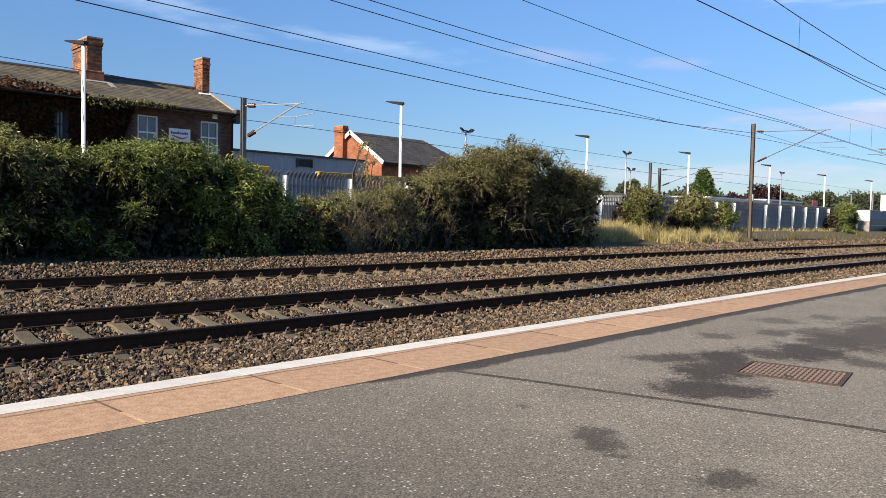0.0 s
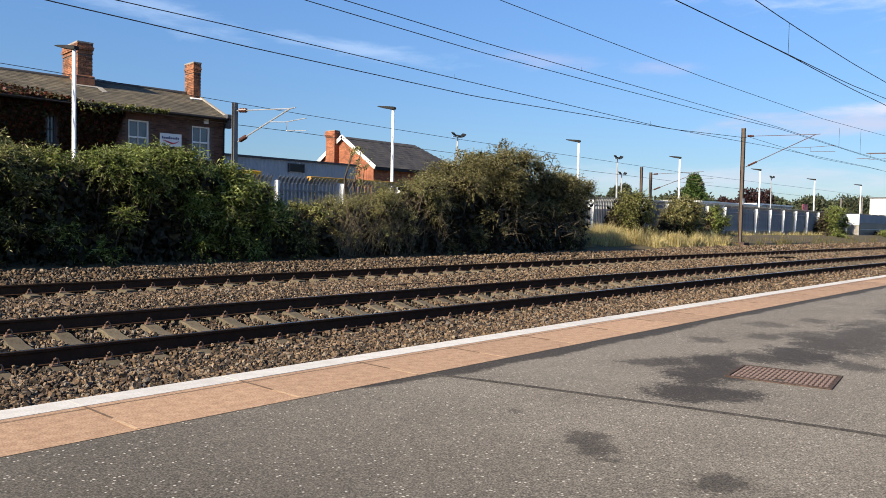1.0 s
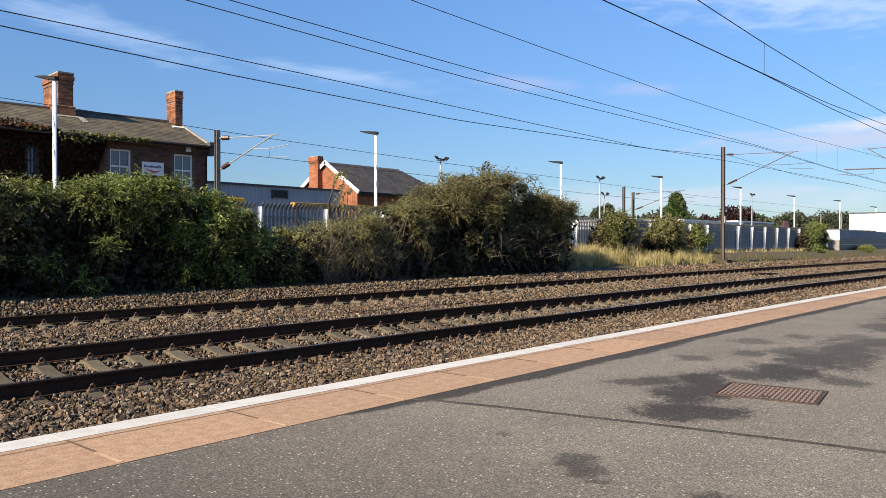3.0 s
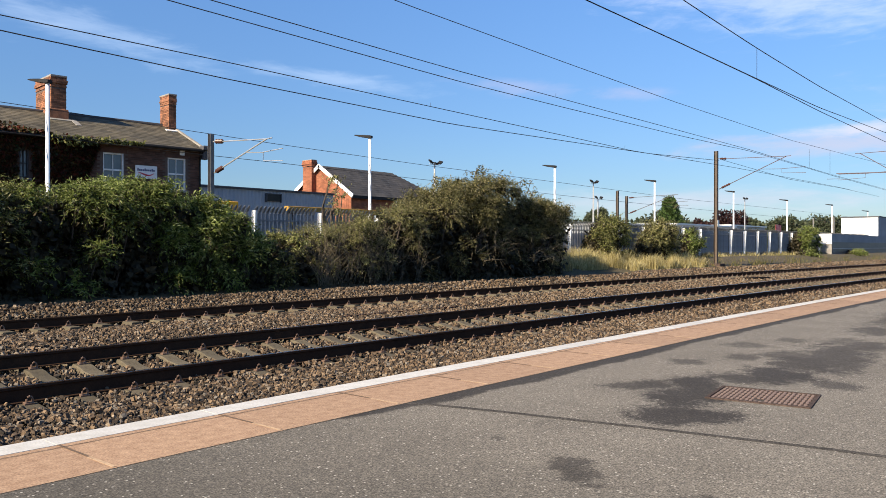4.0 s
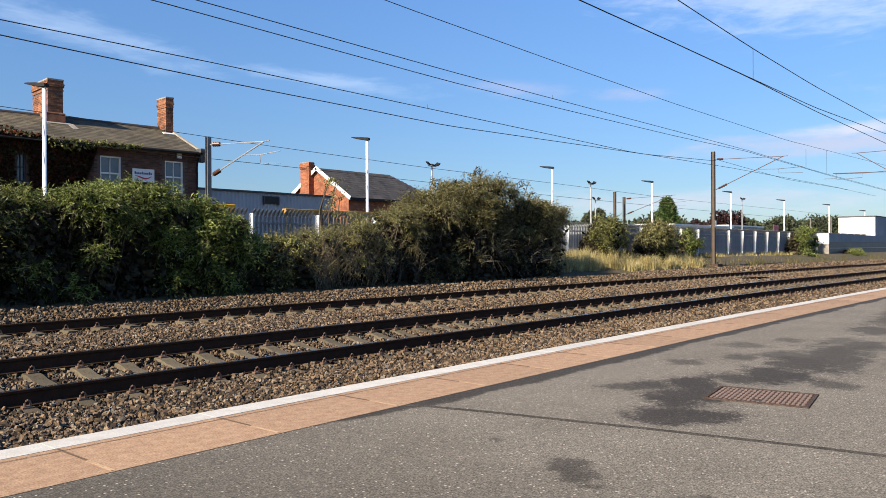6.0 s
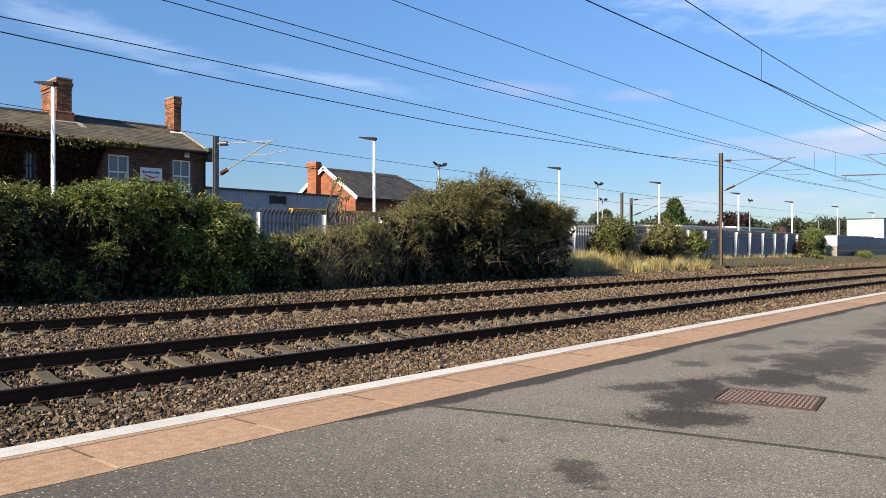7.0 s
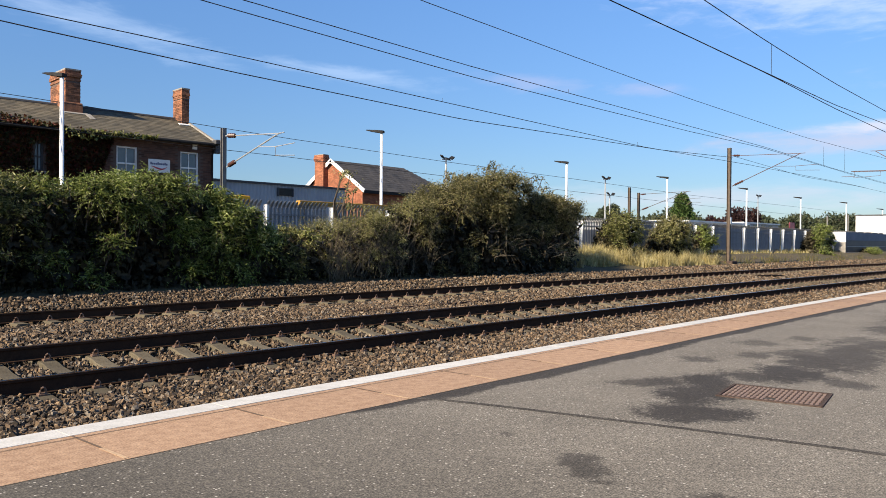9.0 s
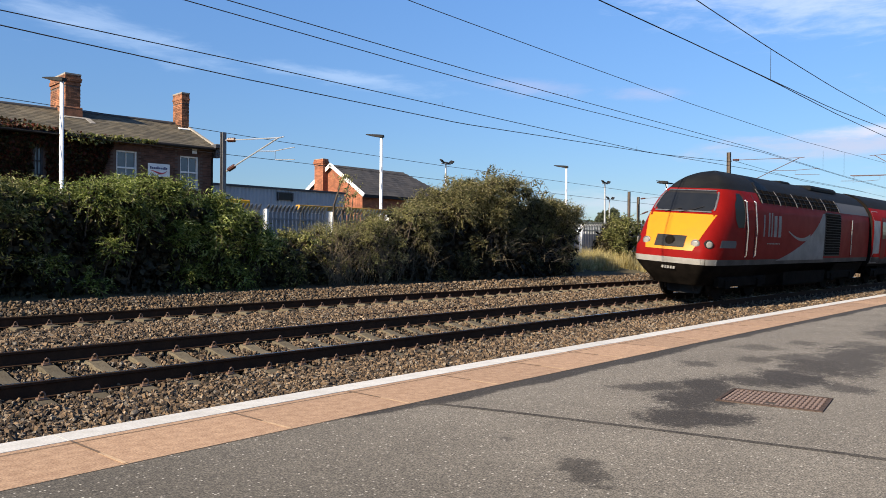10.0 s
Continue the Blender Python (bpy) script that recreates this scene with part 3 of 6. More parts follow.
def scatter(y0, y1, spans, keep=None):
    """Loose stones on the bed between y0 and y1: spans of (x0, x1, stones per square metre, half size)."""
    vs, fs, o = [], [], 0
    for x0, x1, dens, size in spans:
        n = int((x1 - x0) * (y1 - y0) * dens)
        x, y = rng.uniform(x0, x1, n), rng.uniform(y0, y1, n)
        ok = keep(x, y) if keep else np.ones(n, bool)
        x, y = x[ok], y[ok]
        n = len(x)
        z = np.interp(y, hy, hz) + rng.uniform(-0.04, 0.03, n)
        y = y + K * x * x / 2
        v, f = stones(x, y, z, size * rng.uniform(0.6, 1.35, n))
        vs.append(v), fs.append(f + o)
        o += len(v)
    return np.concatenate(vs), np.concatenate(fs)


hy = np.linspace(5.5, 20, 300)
hz = np.array([bed_height(y) for y in hy])
off_sleeper = lambda ph: (lambda x, y: np.abs((x - ph + SP / 2) % SP - SP / 2) > 0.15)
for y0, y1, spans, keep in (
        (6.9, 9.28, ((0.5, 9, 760, 0.031), (9, 20, 480, 0.034), (20, 45, 150, 0.042), (45, 90, 50, 0.06)), None),
        (9.2, 11.85, ((1, 12, 460, 0.030), (12, 30, 260, 0.036), (30, 60, 90, 0.045)), off_sleeper(3.75)),
        (11.85, 15.95, ((2, 15, 380, 0.033), (15, 35, 170, 0.038), (35, 80, 55, 0.055)), None),
        (15.95, 16.5, ((3, 20, 300, 0.032), (20, 50, 150, 0.04)), off_sleeper(3.95)),
        (16.5, 18.5, ((3, 18, 480, 0.036), (18, 45, 200, 0.047), (45, 90, 60, 0.06)), lambda x, y: (y < 17.85) | (x > 35.5))):
    v, f = scatter(y0, y1, spans, keep)
    tagged(new("ballast", raw_mesh("ballast", v, f, M["stone"])), "loose brown and grey broken ballast stones", "ballast", "", "stuff")

M["scrap"] = surf("rusty_scrap", (0.10, 0.045, 0.028), (0.06, 0.03, 0.02), 5, 0.9, 0.1)

# ---- palisade fence along the far side ----
FENCE_Y = 21.0
fence = thing("palisade_fence", "grey galvanised palisade fence with splayed points", "fence")
pg = Geo()   # one pale: a ribbed strip with a bent-out, split point
rows = []
for z, dy, w in ((0, 0, 1), (1.90, 0, 1), (2.02, -0.09, 1), (2.11, -0.17, 0.45)):
    rows.append([(-0.062 * w, dy, z), (-0.034 * w, dy - 0.018, z), (0.0, dy - 0.004, z), (0.034 * w, dy - 0.018, z), (0.062 * w, dy, z)])
pg.grid(rows)
pg.grid([[(x, y + 0.006, z) for x, y, z in r][::-1] for r in rows])
pale_me = pg.mesh("pale", M["fence"])
# posts painted white: the sunlit look of their steel is in the colour
post_g = Geo()
post_g.add([(x, y, z) for z, d in ((0, 0.12), (1.96, 0.22)) for x, y in ((-0.03, -0.07 - d), (0.03, -0.07 - d), (0.03, -0.065), (-0.03, -0.065))], [(3, 2, 1, 0), (4, 5, 6, 7), (0, 1, 5, 4), (1, 2, 6, 5), (2, 3, 7, 6), (3, 0, 4, 7)])
post_me = post_g.mesh("fence_post", M["white"])
rail_g = Geo()
rail_g.box(0, 2.75, -0.06, -0.018, -0.03, 0.03)
frail_me = rail_g.mesh("fence_rail", M["fence"])
SPAN_N = 36
far_v = Geo()
for s in range(SPAN_N):
    x0 = 4.0 + s * 2.75
    y0 = FENCE_Y + 0.2 * bend(x0)
    part("fence_post", post_me, None, fence).matrix_basis = pose(x0, y0, 0.55)
    for z in (0.95, 2.2):
        part("fence_rail", frail_me, None, fence).matrix_basis = pose(x0, y0, z, 0, 0, math.degrees(0.2 * slope(x0)))
    for k in range(1, 17):
        x = x0 + k * 2.75 / 17
        m = pose(x, FENCE_Y + 0.2 * bend(x), 0.55)
        if 13.5 < x < 60 and len(fence.children) < 420:
            part("pale", pale_me, None, fence).matrix_basis = m
        else:
            far_v.add([m @ Vector(p) for p in pg.v], pg.f)
tagged(part("pale", far_v, M["fence"], fence), "the farther pales of the fence", "", "", "stuff")

# ---- station lamps on the other platform: white posts with flat dark heads ----
LAMP_Z = 0.66


def station_lamp(x, y, top):
    h = top - LAMP_Z
    t = thing("station_lamp", "slim white lamp post with a flat black head", "lamp post", pose(x, y, LAMP_Z, 0, 0, -70), "lamps on the far platform")
    part("post", Geo().tube([(0, 0, 0), (0, 0, 1.2), (0, 0, 1.22), (0, 0, h - 0.1)], [0.085, 0.085, 0.065, 0.06], 12), M["white"], t, "white painted post", True)
    part("base_plate", Geo().box(-0.15, 0.15, -0.15, 0.15, 0, 0.02), M["tube"], t)
    g = Geo()
    rows = []
    for u, w, z0, z1 in ((0.10, 0.09, -0.09, -0.01), (0.0, 0.12, -0.10, 0.01), (-0.20, 0.15, -0.07, 0.03), (-0.52, 0.13, -0.01, 0.055), (-0.72, 0.07, 0.045, 0.07)):
        rows.append([(u, -w, z0), (u, w, z0), (u, w, z1), (u, 0, z1 + 0.02), (u, -w, z1), (u, -w, z0)])
    g.grid(rows)
    g.add(rows[0][:5], [(0, 1, 2, 3, 4)])
    g.add(rows[-1][:5], [(4, 3, 2, 1, 0)])
    g.v = [(a, b, c + h) for a, b, c in g.v]
    part("head", g, M["black"], t, "flat black lamp head")
    return t


for x, top in ((9.92, 6.32), (23.28, 6.10), (38.05, 5.98), (51.1, 5.98), (66.4, 6.05), (81.1, 5.98), (98.0, 6.2), (116, 6.1)):
    station_lamp(x, 24.0, top)


def flood_mast(x, y, top, heads=3):
    t = thing("floodlight_mast", "thin grey mast carrying small floodlights", "light mast", pose(x, y, LAMP_Z))
    h = top - LAMP_Z
    part("pole", Geo().tube([(0, 0, 0), (0, 0, h)], [0.09, 0.05], 8), M["tube"], t)
    part("crossbar", Geo().box(-0.42, 0.42, -0.025, 0.025, h - 0.04, h + 0.01), M["tube"], t)
    for k in range(heads):
        u = -0.42 + 0.84 * k / max(1, heads - 1)
        part("floodlight", Geo().obox((u, -0.08, h + 0.05 + 0.07 * abs(u) / 0.42), (0.26, 0.24, 0.07), Euler((0.35, -0.6 * u / 0.42, 0)).to_matrix()), M["black"], t)


flood_mast(34.4, 30, 6.2), flood_mast(53.1, 30, 6.25), flood_mast(57.4, 32, 5.3, 2), flood_mast(86.4, 30, 6.5, 2)

# ---- overhead line: masts, cantilevers, wires ----


def h_mast(name_label, x, y, z0, z1, w=0.25, mat="mast", at_rz=0):
    t = thing("catenary_mast", name_label, "mast", pose(x, y, z0, 0, 0, at_rz))
    h = z1 - z0
    g = Geo().box(-w / 2, w / 2, -w / 2, -w / 2 + 0.014, 0, h).box(-w / 2, w / 2, w / 2 - 0.014, w / 2, 0, h).box(-0.006, 0.006, -w / 2 + 0.014, w / 2 - 0.014, 0, h)
    part("column", g, M[mat], t)
    part("foundation", Geo().box(-0.4, 0.4, -0.4, 0.4, -0.5, 0.05, bev=0.02), M["cover_dirt"], t)
    return t


def insulator(parent, a, b, r=0.075):
    a, b = Vector(a), Vector(b)
    pts, rad = [], []
    for i in range(9):
        pts.append(a.lerp(b, i / 8)), rad.append(r if i % 2 else r * 0.6)
    part("insulator", Geo().tube(pts, rad, 8), M["insulator"], parent, "brown porcelain insulator")


def cantilever(parent, top, reach, drop, up, mat="tube"):
    """Top tie and raking strut reaching towards the track (-y), with insulators at the mast."""
    end = Vector((0, -reach, top + up))
    insulator(parent, (0, -0.25, top), (0, -0.62, top + up * 0.2))
    part("top_tie", Geo().tube([(0, -0.12, top), (0, -0.25, top)], 0.02, 6).tube([(0, -0.62, top + up * 0.2), end, end + Vector((0, -0.25, 0.01))], 0.017, 6), M[mat], parent)
    s0 = Vector((0, -0.18, top - drop))
    d = end - s0
    insulator(parent, s0 + d * 0.04, s0 + d * 0.17)
    part("strut", Geo().tube([s0, s0 + d * 0.04], 0.025, 6).tube([s0 + d * 0.17, end], 0.021, 6), M[mat], parent)
    q = s0 + d * 0.62
    part("registration_arm", Geo().tube([q, q + Vector((0, -reach * 0.28, -0.06)), q + Vector((0, -reach * 0.62, -0.02))], 0.013, 6).tube([q + Vector((0, -reach * 0.3, -0.06)), q + Vector((0, -reach * 0.3, -0.3)), q + Vector((0, -reach * 0.62, -0.36))], 0.011, 6), M[mat], parent)


mB = h_mast("tall brown steel catenary mast beside the track", 46.85, 18.0, 0.25, 7.17, 0.20, "mast")
cantilever(mB, 6.44, 4.1, 1.85, -0.13, "tube_red")
part("number_plate", Geo().box(-0.12, 0.12, -0.15, -0.135, 2.3, 2.7), M["white"], mB, "small white plate")
mA = h_mast("grey steel catenary mast standing in the bushes", 13.28, 20.58, 0.5, 4.76, 0.135, "mast_grey")
cantilever(mA, 4.01, 2.75, 0.94, -0.15)
m1 = h_mast("distant brown steel catenary mast", 57.0, 30, 0.6, 5.85, 0.18)
m2 = h_mast("distant brown steel catenary mast", 58.6, 30, 0.6, 5.5, 0.18)
cantilever(m2, 4.75, 4.2, 1.3, 0.1, "mast")
h_mast("distant thin steel catenary mast", 128, 34, 0.5, 5.7, 0.18, "mast_grey")
h_mast("distant thin steel catenary mast", 140, 34, 0.5, 6.2, 0.18, "mast_grey")

wires = thing("overhead_wires", "thin dark overhead line wires above the tracks", "wires", kind="structure")


def wire(name, y, pts, r, x0=-12, x1=70, curved=True):
    """A wire along the line at y; pts: (x, z) on the way, glided through."""
    xs, zs = [p[0] for p in pts], [p[1] for p in pts]
    c = np.polyfit(xs, zs, 2 if len(pts) > 3 else 1)
    out = []
    for i in range(60):
        x = x0 + (x1 - x0) * i / 59
        out.append((x, y, float(np.polyval(c, min(max(x, xs[0]), xs[-1]))) if curved else float(np.interp(x, xs, zs))))
    part(name, Geo().tube(out, r, 5), M["wire"], wires)
    return lambda x: float(np.polyval(c, min(max(x, xs[0]), xs[-1]))) if curved else float(np.interp(x, xs, zs))


def dropper(y, x, z0, z1):
    part("dropper", Geo().tube([(x, y, z0), (x, y, z1)], 0.006, 4), M["wire"], wires)


wire("messenger_wire", 10.6, ((-12, 6.9), (4, 6.4), (10.8, 6.19), (17.3, 6.11), (24.2, 6.05), (36.2, 6.08), (49.4, 6.41), (70, 6.9)), 0.0085, curved=False)
wire("contact_wire", 10.6, ((6.7, 5.2), (12.7, 5.14), (24.2, 5.16), (31.2, 5.16), (41.7, 5.04), (60, 5.0)), 0.0085, curved=False)
wire("contact_wire", 10.6, ((6.0, 5.02), (12.7, 4.92), (17.3, 4.94), (24.2, 4.99), (31.2, 5.11), (43.9, 4.99), (60, 4.95)), 0.0085, curved=False)
wire("contact_wire", 15.7, ((5.6, 5.68), (10.5, 5.69), (17.8, 5.64), (25.6, 5.59), (31.2, 5.54), (43.4, 5.76), (65, 5.96)), 0.0115, curved=False)
wire("earth_wire", 17.8, ((-10, 6.5), (6.4, 5.93), (11.9, 5.82), (21.3, 5.74), (29.0, 5.93), (37.2, 6.13), (46.0, 6.54), (46.9, 6.6)), 0.0142, x1=46.8, curved=False)
wire("feeder_wire", 17.6, ((46.9, 6.6), (60, 6.3), (75, 6.5)), 0.0116, x0=46.8, x1=90, curved=False)
wire("contact_wire", 6.9, ((11.9, 5.67), (15.8, 5.71), (20.7, 5.73), (26.5, 5.67), (36.4, 5.71)), 0.0115, curved=False)
wire("contact_wire", 6.9, ((11.9, 5.67), (15.8, 5.71), (20.7, 5.74), (26.5, 5.78), (36.4, 6.09), (50, 6.5)), 0.0115, curved=False)
wire("messenger_wire", 6.9, ((2, 7.4), (16.0, 6.67), (20.7, 6.54), (26.5, 6.46), (36.4, 6.51), (50, 6.9)), 0.0115, curved=False)
wire("messenger_wire", 24.0, ((8, 5.5), (14.3, 5.35), (18.1, 5.26), (27.1, 5.12), (39.1, 5.05), (54.8, 4.91), (82, 5.01)), 0.010, x0=4, x1=110, curved=False)
wire("contact_wire", 24.0, ((8, 4.65), (15, 4.56), (18, 4.55), (24.8, 4.47), (39, 4.32), (54.8, 4.24), (82, 4.2)), 0.010, x0=4, x1=110, curved=False)
dropper(6.9, 20.75, 6.54, 5.73)
dropper(10.6, 42.87, 6.25, 5.06), dropper(10.6, 39.2, 5.95, 5.06)
dropper(10.6, 16.85, 5.14, 5.24), dropper(15.7, 17.81, 5.64, 5.76), dropper(15.7, 30.5, 5.56, 5.7)

# a mast on the platform side, out of sight, whose cantilever holds the near line's wires
mC = h_mast("brown steel catenary mast in the disused trackbed", 49.5, 6.2, -0.6, 7.2, 0.26)
mC.matrix_basis = pose(49.5, 6.2, -0.6, 0, 0, 180)
cantilever(mC, 7.36, 4.45, 3.0, -0.05, "tube_red")
part("registration_tube", Geo().tube([(0, -0.3, 6.05), (0, -4.6, 6.18), (0, -5.7, 6.21)], 0.024, 6).tube([(0, -5.5, 6.2), (0, -5.5, 5.9), (0, -6.2, 5.92)], 0.014, 6), M["tube_red"], mC)

# ---- brick building with ivy, two chimneys ----


def brick_courses(g, x0, x1, y, z0, z1, along="x", holes=(), bw=0.225, bh=0.075, proud=0.012):
    """Running-bond brick faces standing proud of the mortar; holes: (x0, x1, z0, z1)."""
    rows = int((z1 - z0) / bh)
    for r in range(rows):
        z = z0 + r * bh
        x = x0 - (bw / 2 if r % 2 else 0)
        while x < x1:
            a, b = max(x0, x) + 0.006, min(x1, x + bw) - 0.006
            x += bw
            if b - a < 0.03 or any(a < h[1] and b > h[0] and z < h[3] and z + bh > h[2] for h in holes):
                continue
            c, d = z + 0.005, z + bh - 0.006
            if along == "x":
                g.add([(a, y, c), (b, y, c), (b, y, d), (a, y, d), (a, y - proud, c), (b, y - proud, c), (b, y - proud, d), (a, y - proud, d)], [(4, 5, 6, 7), (0, 1, 5, 4), (1, 2, 6, 5), (2, 3, 7, 6), (3, 0, 4, 7)])
            else:
                g.add([(y, b, c), (y, a, c), (y, a, d), (y, b, d), (y - proud, b, c), (y - proud, a, c), (y - proud, a, d), (y - proud, b, d)], [(4, 5, 6, 7), (0, 1, 5, 4), (1, 2, 6, 5), (2, 3, 7, 6), (3, 0, 4, 7)])


def brick_stack(name, x0, x1, y0, y1, z0, z1, parent, mat, mats_mortar="mortar", cap=True, o=(0.04, 0.08)):
    """A chimney of bricks with a corbelled cap."""
    st = part(name, Geo().box(x0 + 0.012, x1 - 0.012, y0 + 0.012, y1 - 0.012, z0, z1 - 0.02), M[mats_mortar], parent)
    g = Geo()
    top = z1 - 0.45 if cap else z1
    for zz0, zz1, out in (((z0, top, 0.0), (top, top + 0.15, o[0]), (top + 0.15, top + 0.3, o[1]), (top + 0.3, z1, o[0])) if cap else ((z0, z1, 0.0),)):
        brick_courses(g, x0 - out, x1 + out, y0 - out + 0.012, zz0, zz1)
        brick_courses(g, y0 - out, y1 + out, x0 - out + 0.012, zz0, zz1, "y")
        if out:
            g.box(x0 - out + 0.02, x1 + out - 0.02, y0 - out + 0.02, y1 + out - 0.02, zz0, zz1)
    tagged(part("brickwork", g, mat, st), "courses of weathered brick", "", "", "stuff")
    if cap:
        part("cap", Geo().box(x0 - 0.02, x1 + 0.02, y0 - 0.02, y1 + 0.02, z1 - 0.02, z1 + 0.04), M["concrete"], st)
    return st


HX0, HX1, HY0, HY1, HEAVE, HRIDGE = -2.0, 18.85, 30.0, 36.0, 5.55, 6.92
HOUSE_TURN = pose(18.85, 30.0, 0, 0, 0, -4.5) @ pose(-18.85, -30.0, 0)
house = thing("brick_building", "old two-storey brick building with slate roof, its wall in shade", "building", HOUSE_TURN)
wins = [(14.66, 15.50, 3.75, 5.12), (17.35, 18.17, 3.75, 5.12), (11.60, 11.94, 3.9, 5.0)]
g = Geo()
g.box(HX0, HX1, HY0 + 0.012, HY0 + 0.3, 0.5, 3.75)
xs = [HX0] + [c for w in sorted(wins) for c in w[:2]] + [HX1]
for i in range(0, len(xs), 2):
    g.box(xs[i], xs[i + 1], HY0 + 0.012, HY0 + 0.3, 3.75, HEAVE)
for w in wins:
    g.box(w[0], w[1], HY0 + 0.012, HY0 + 0.3, w[3], HEAVE)
g.box(11.60, 11.94, HY0 + 0.012, HY0 + 0.3, 3.75, 3.9)
g.box(HX0, HX1, HY1 - 0.3, HY1, 0.5, HEAVE)
for gx in (HX0, HX1 - 0.3):
    g.add([(gx, HY0 + 0.02, 0.5), (gx + 0.3, HY0 + 0.02, 0.5), (gx + 0.3, HY1, 0.5), (gx, HY1, 0.5), (gx, HY0 + 0.02, HEAVE), (gx + 0.3, HY0 + 0.02, HEAVE), (gx + 0.3, HY1, HEAVE), (gx, HY1, HEAVE), (gx, 33, HRIDGE - 0.1), (gx + 0.3, 33, HRIDGE - 0.1)],
          [(0, 4, 8, 7, 3), (1, 2, 6, 9, 5), (0, 1, 5, 4), (2, 3, 7, 6), (4, 5, 9, 8), (6, 7, 8, 9)])
part("wall", g, M["mortar"], house)
g = Geo()
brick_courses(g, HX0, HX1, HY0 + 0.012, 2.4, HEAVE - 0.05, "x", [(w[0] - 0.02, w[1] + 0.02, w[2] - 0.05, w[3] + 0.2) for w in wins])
tagged(part("brickwork", g, M["brick_dark"], house), "courses of brick toned darker than the chimneys", "", "", "stuff")
for w in wins:
    wd = part("window", Geo().box(w[0], w[1], HY0 + 0.14, HY0 + 0.15, w[2], w[3]), M["glass"], house, "sash window with white frame")
    fr = Geo()
    t = 0.06
    fr.box(w[0], w[0] + t, HY0 + 0.06, HY0 + 0.14, w[2], w[3]).box(w[1] - t, w[1], HY0 + 0.06, HY0 + 0.14, w[2], w[3])
    fr.box(w[0] + t, w[1] - t, HY0 + 0.06, HY0 + 0.14, w[3] - t, w[3]).box(w[0] + t, w[1] - t, HY0 + 0.06, HY0 + 0.14, w[2], w[2] + t)
    zm, xm = (w[2] + w[3]) / 2, (w[0] + w[1]) / 2
    fr.box(w[0] + t, w[1] - t, HY0 + 0.07, HY0 + 0.135, zm - 0.03, zm + 0.03).box(xm - 0.015, xm + 0.015, HY0 + 0.09, HY0 + 0.135, w[2] + t, zm - 0.03).box(xm - 0.015, xm + 0.015, HY0 + 0.09, HY0 + 0.135, zm + 0.03, w[3] - t)
    part("frame", fr, M["white"] if w[0] > 12 else M["slate_dark"], wd)
    part("sill", Geo().box(w[0] - 0.08, w[1] + 0.08, HY0 - 0.06, HY0 + 0.1, w[2] - 0.09, w[2] - 0.002), M["concrete"], wd)
    part("lintel", Geo().box(w[0] - 0.12, w[1] + 0.12, HY0 - 0.012, HY0 + 0.1, w[3] + 0.002, w[3] + 0.19), M["brick_dark"], wd)
# roof: two slopes of slates
rise = HRIDGE - HEAVE
pitch = math.atan2(rise, 3.25)
roof = part("roof", Geo().add([(HX0 - 0.1, 29.72, HEAVE - 0.02), (HX1 + 0.05, 29.72, HEAVE - 0.02), (HX1 + 0.05, 33, HRIDGE), (HX0 - 0.1, 33, HRIDGE), (HX1 + 0.05, 36.3, HEAVE - 0.02), (HX0 - 0.1, 36.3, HEAVE - 0.02)] +
                              [(HX0 - 0.1, 29.72, HEAVE - 0.1), (HX1 + 0.05, 29.72, HEAVE - 0.1), (HX1 + 0.05, 36.3, HEAVE - 0.1), (HX0 - 0.1, 36.3, HEAVE - 0.1)],
                              [(0, 1, 2, 3), (3, 2, 4, 5), (6, 9, 8, 7), (0, 6, 7, 1), (5, 4, 8, 9), (1, 7, 8, 4, 2), (0, 3, 5, 9, 6)]), M["slate"], house)


def slates(parent, x0, x1, y0, z0, y1, z1, mat, cw=0.3, n=14, hip=0.0):
    g = Geo()
    up = Vector((0, y1 - y0, z1 - z0))
    nrm = Vector((0, -(z1 - z0), y1 - y0)).normalized()
    r = random.Random(5)
    for k in range(n):
        a, b = k / n, (k + 1.25) / n
        x = x0 - (cw / 2 if k % 2 else 0)
        lim = x1 - hip * a
        while x < lim:
            l, rr = max(x0, x) + 0.004, min(lim, x + cw) - 0.004
            x += cw
            if rr - l < 0.05:
                continue
            j = r.uniform(0, 0.004)
            p, q = Vector((0, y0, z0)) + up * a + nrm * (0.016 + j), Vector((0, y0, z0)) + up * min(1, b) + nrm * 0.008
            pb = p - nrm * 0.007
            g.add([(l, p.y, p.z), (rr, p.y, p.z), (rr, q.y, q.z), (l, q.y, q.z), (l, pb.y, pb.z), (rr, pb.y, pb.z)], [(0, 1, 2, 3), (4, 5, 1, 0)])
    return tagged(part("slating", g, mat, parent), "overlapping slates", "", "", "stuff")


M["slate_pc"] = surf("slate_pieces", (0.078, 0.067, 0.046), (0.118, 0.098, 0.064), 0.8, 0.8, 0.2, 20, island=0.3)
M["slate_dk_pc"] = surf("dark_slate_pieces", (0.045, 0.042, 0.040), (0.062, 0.056, 0.052), 0.8, 0.75, 0.2, 20, island=0.25)
slates(roof, HX0 - 0.1, HX1 + 0.02, 29.70, HEAVE, 33, HRIDGE, M["slate_pc"], 0.28, 15)
part("ridge_tiles", Geo().tube([(HX0 - 0.1, 33, HRIDGE), (HX1 + 0.05, 33, HRIDGE)], 0.09, 8), M["slate_dark"], roof)
part("verge", Geo().obox((HX1 + 0.02, 31.1, HEAVE + 0.06 + 1.4 / 3.3 * rise), (0.10, 2.7, 0.07), Euler((pitch, 0, 0)).to_matrix()), M["concrete"], roof, "pale mortar verge at the gable")
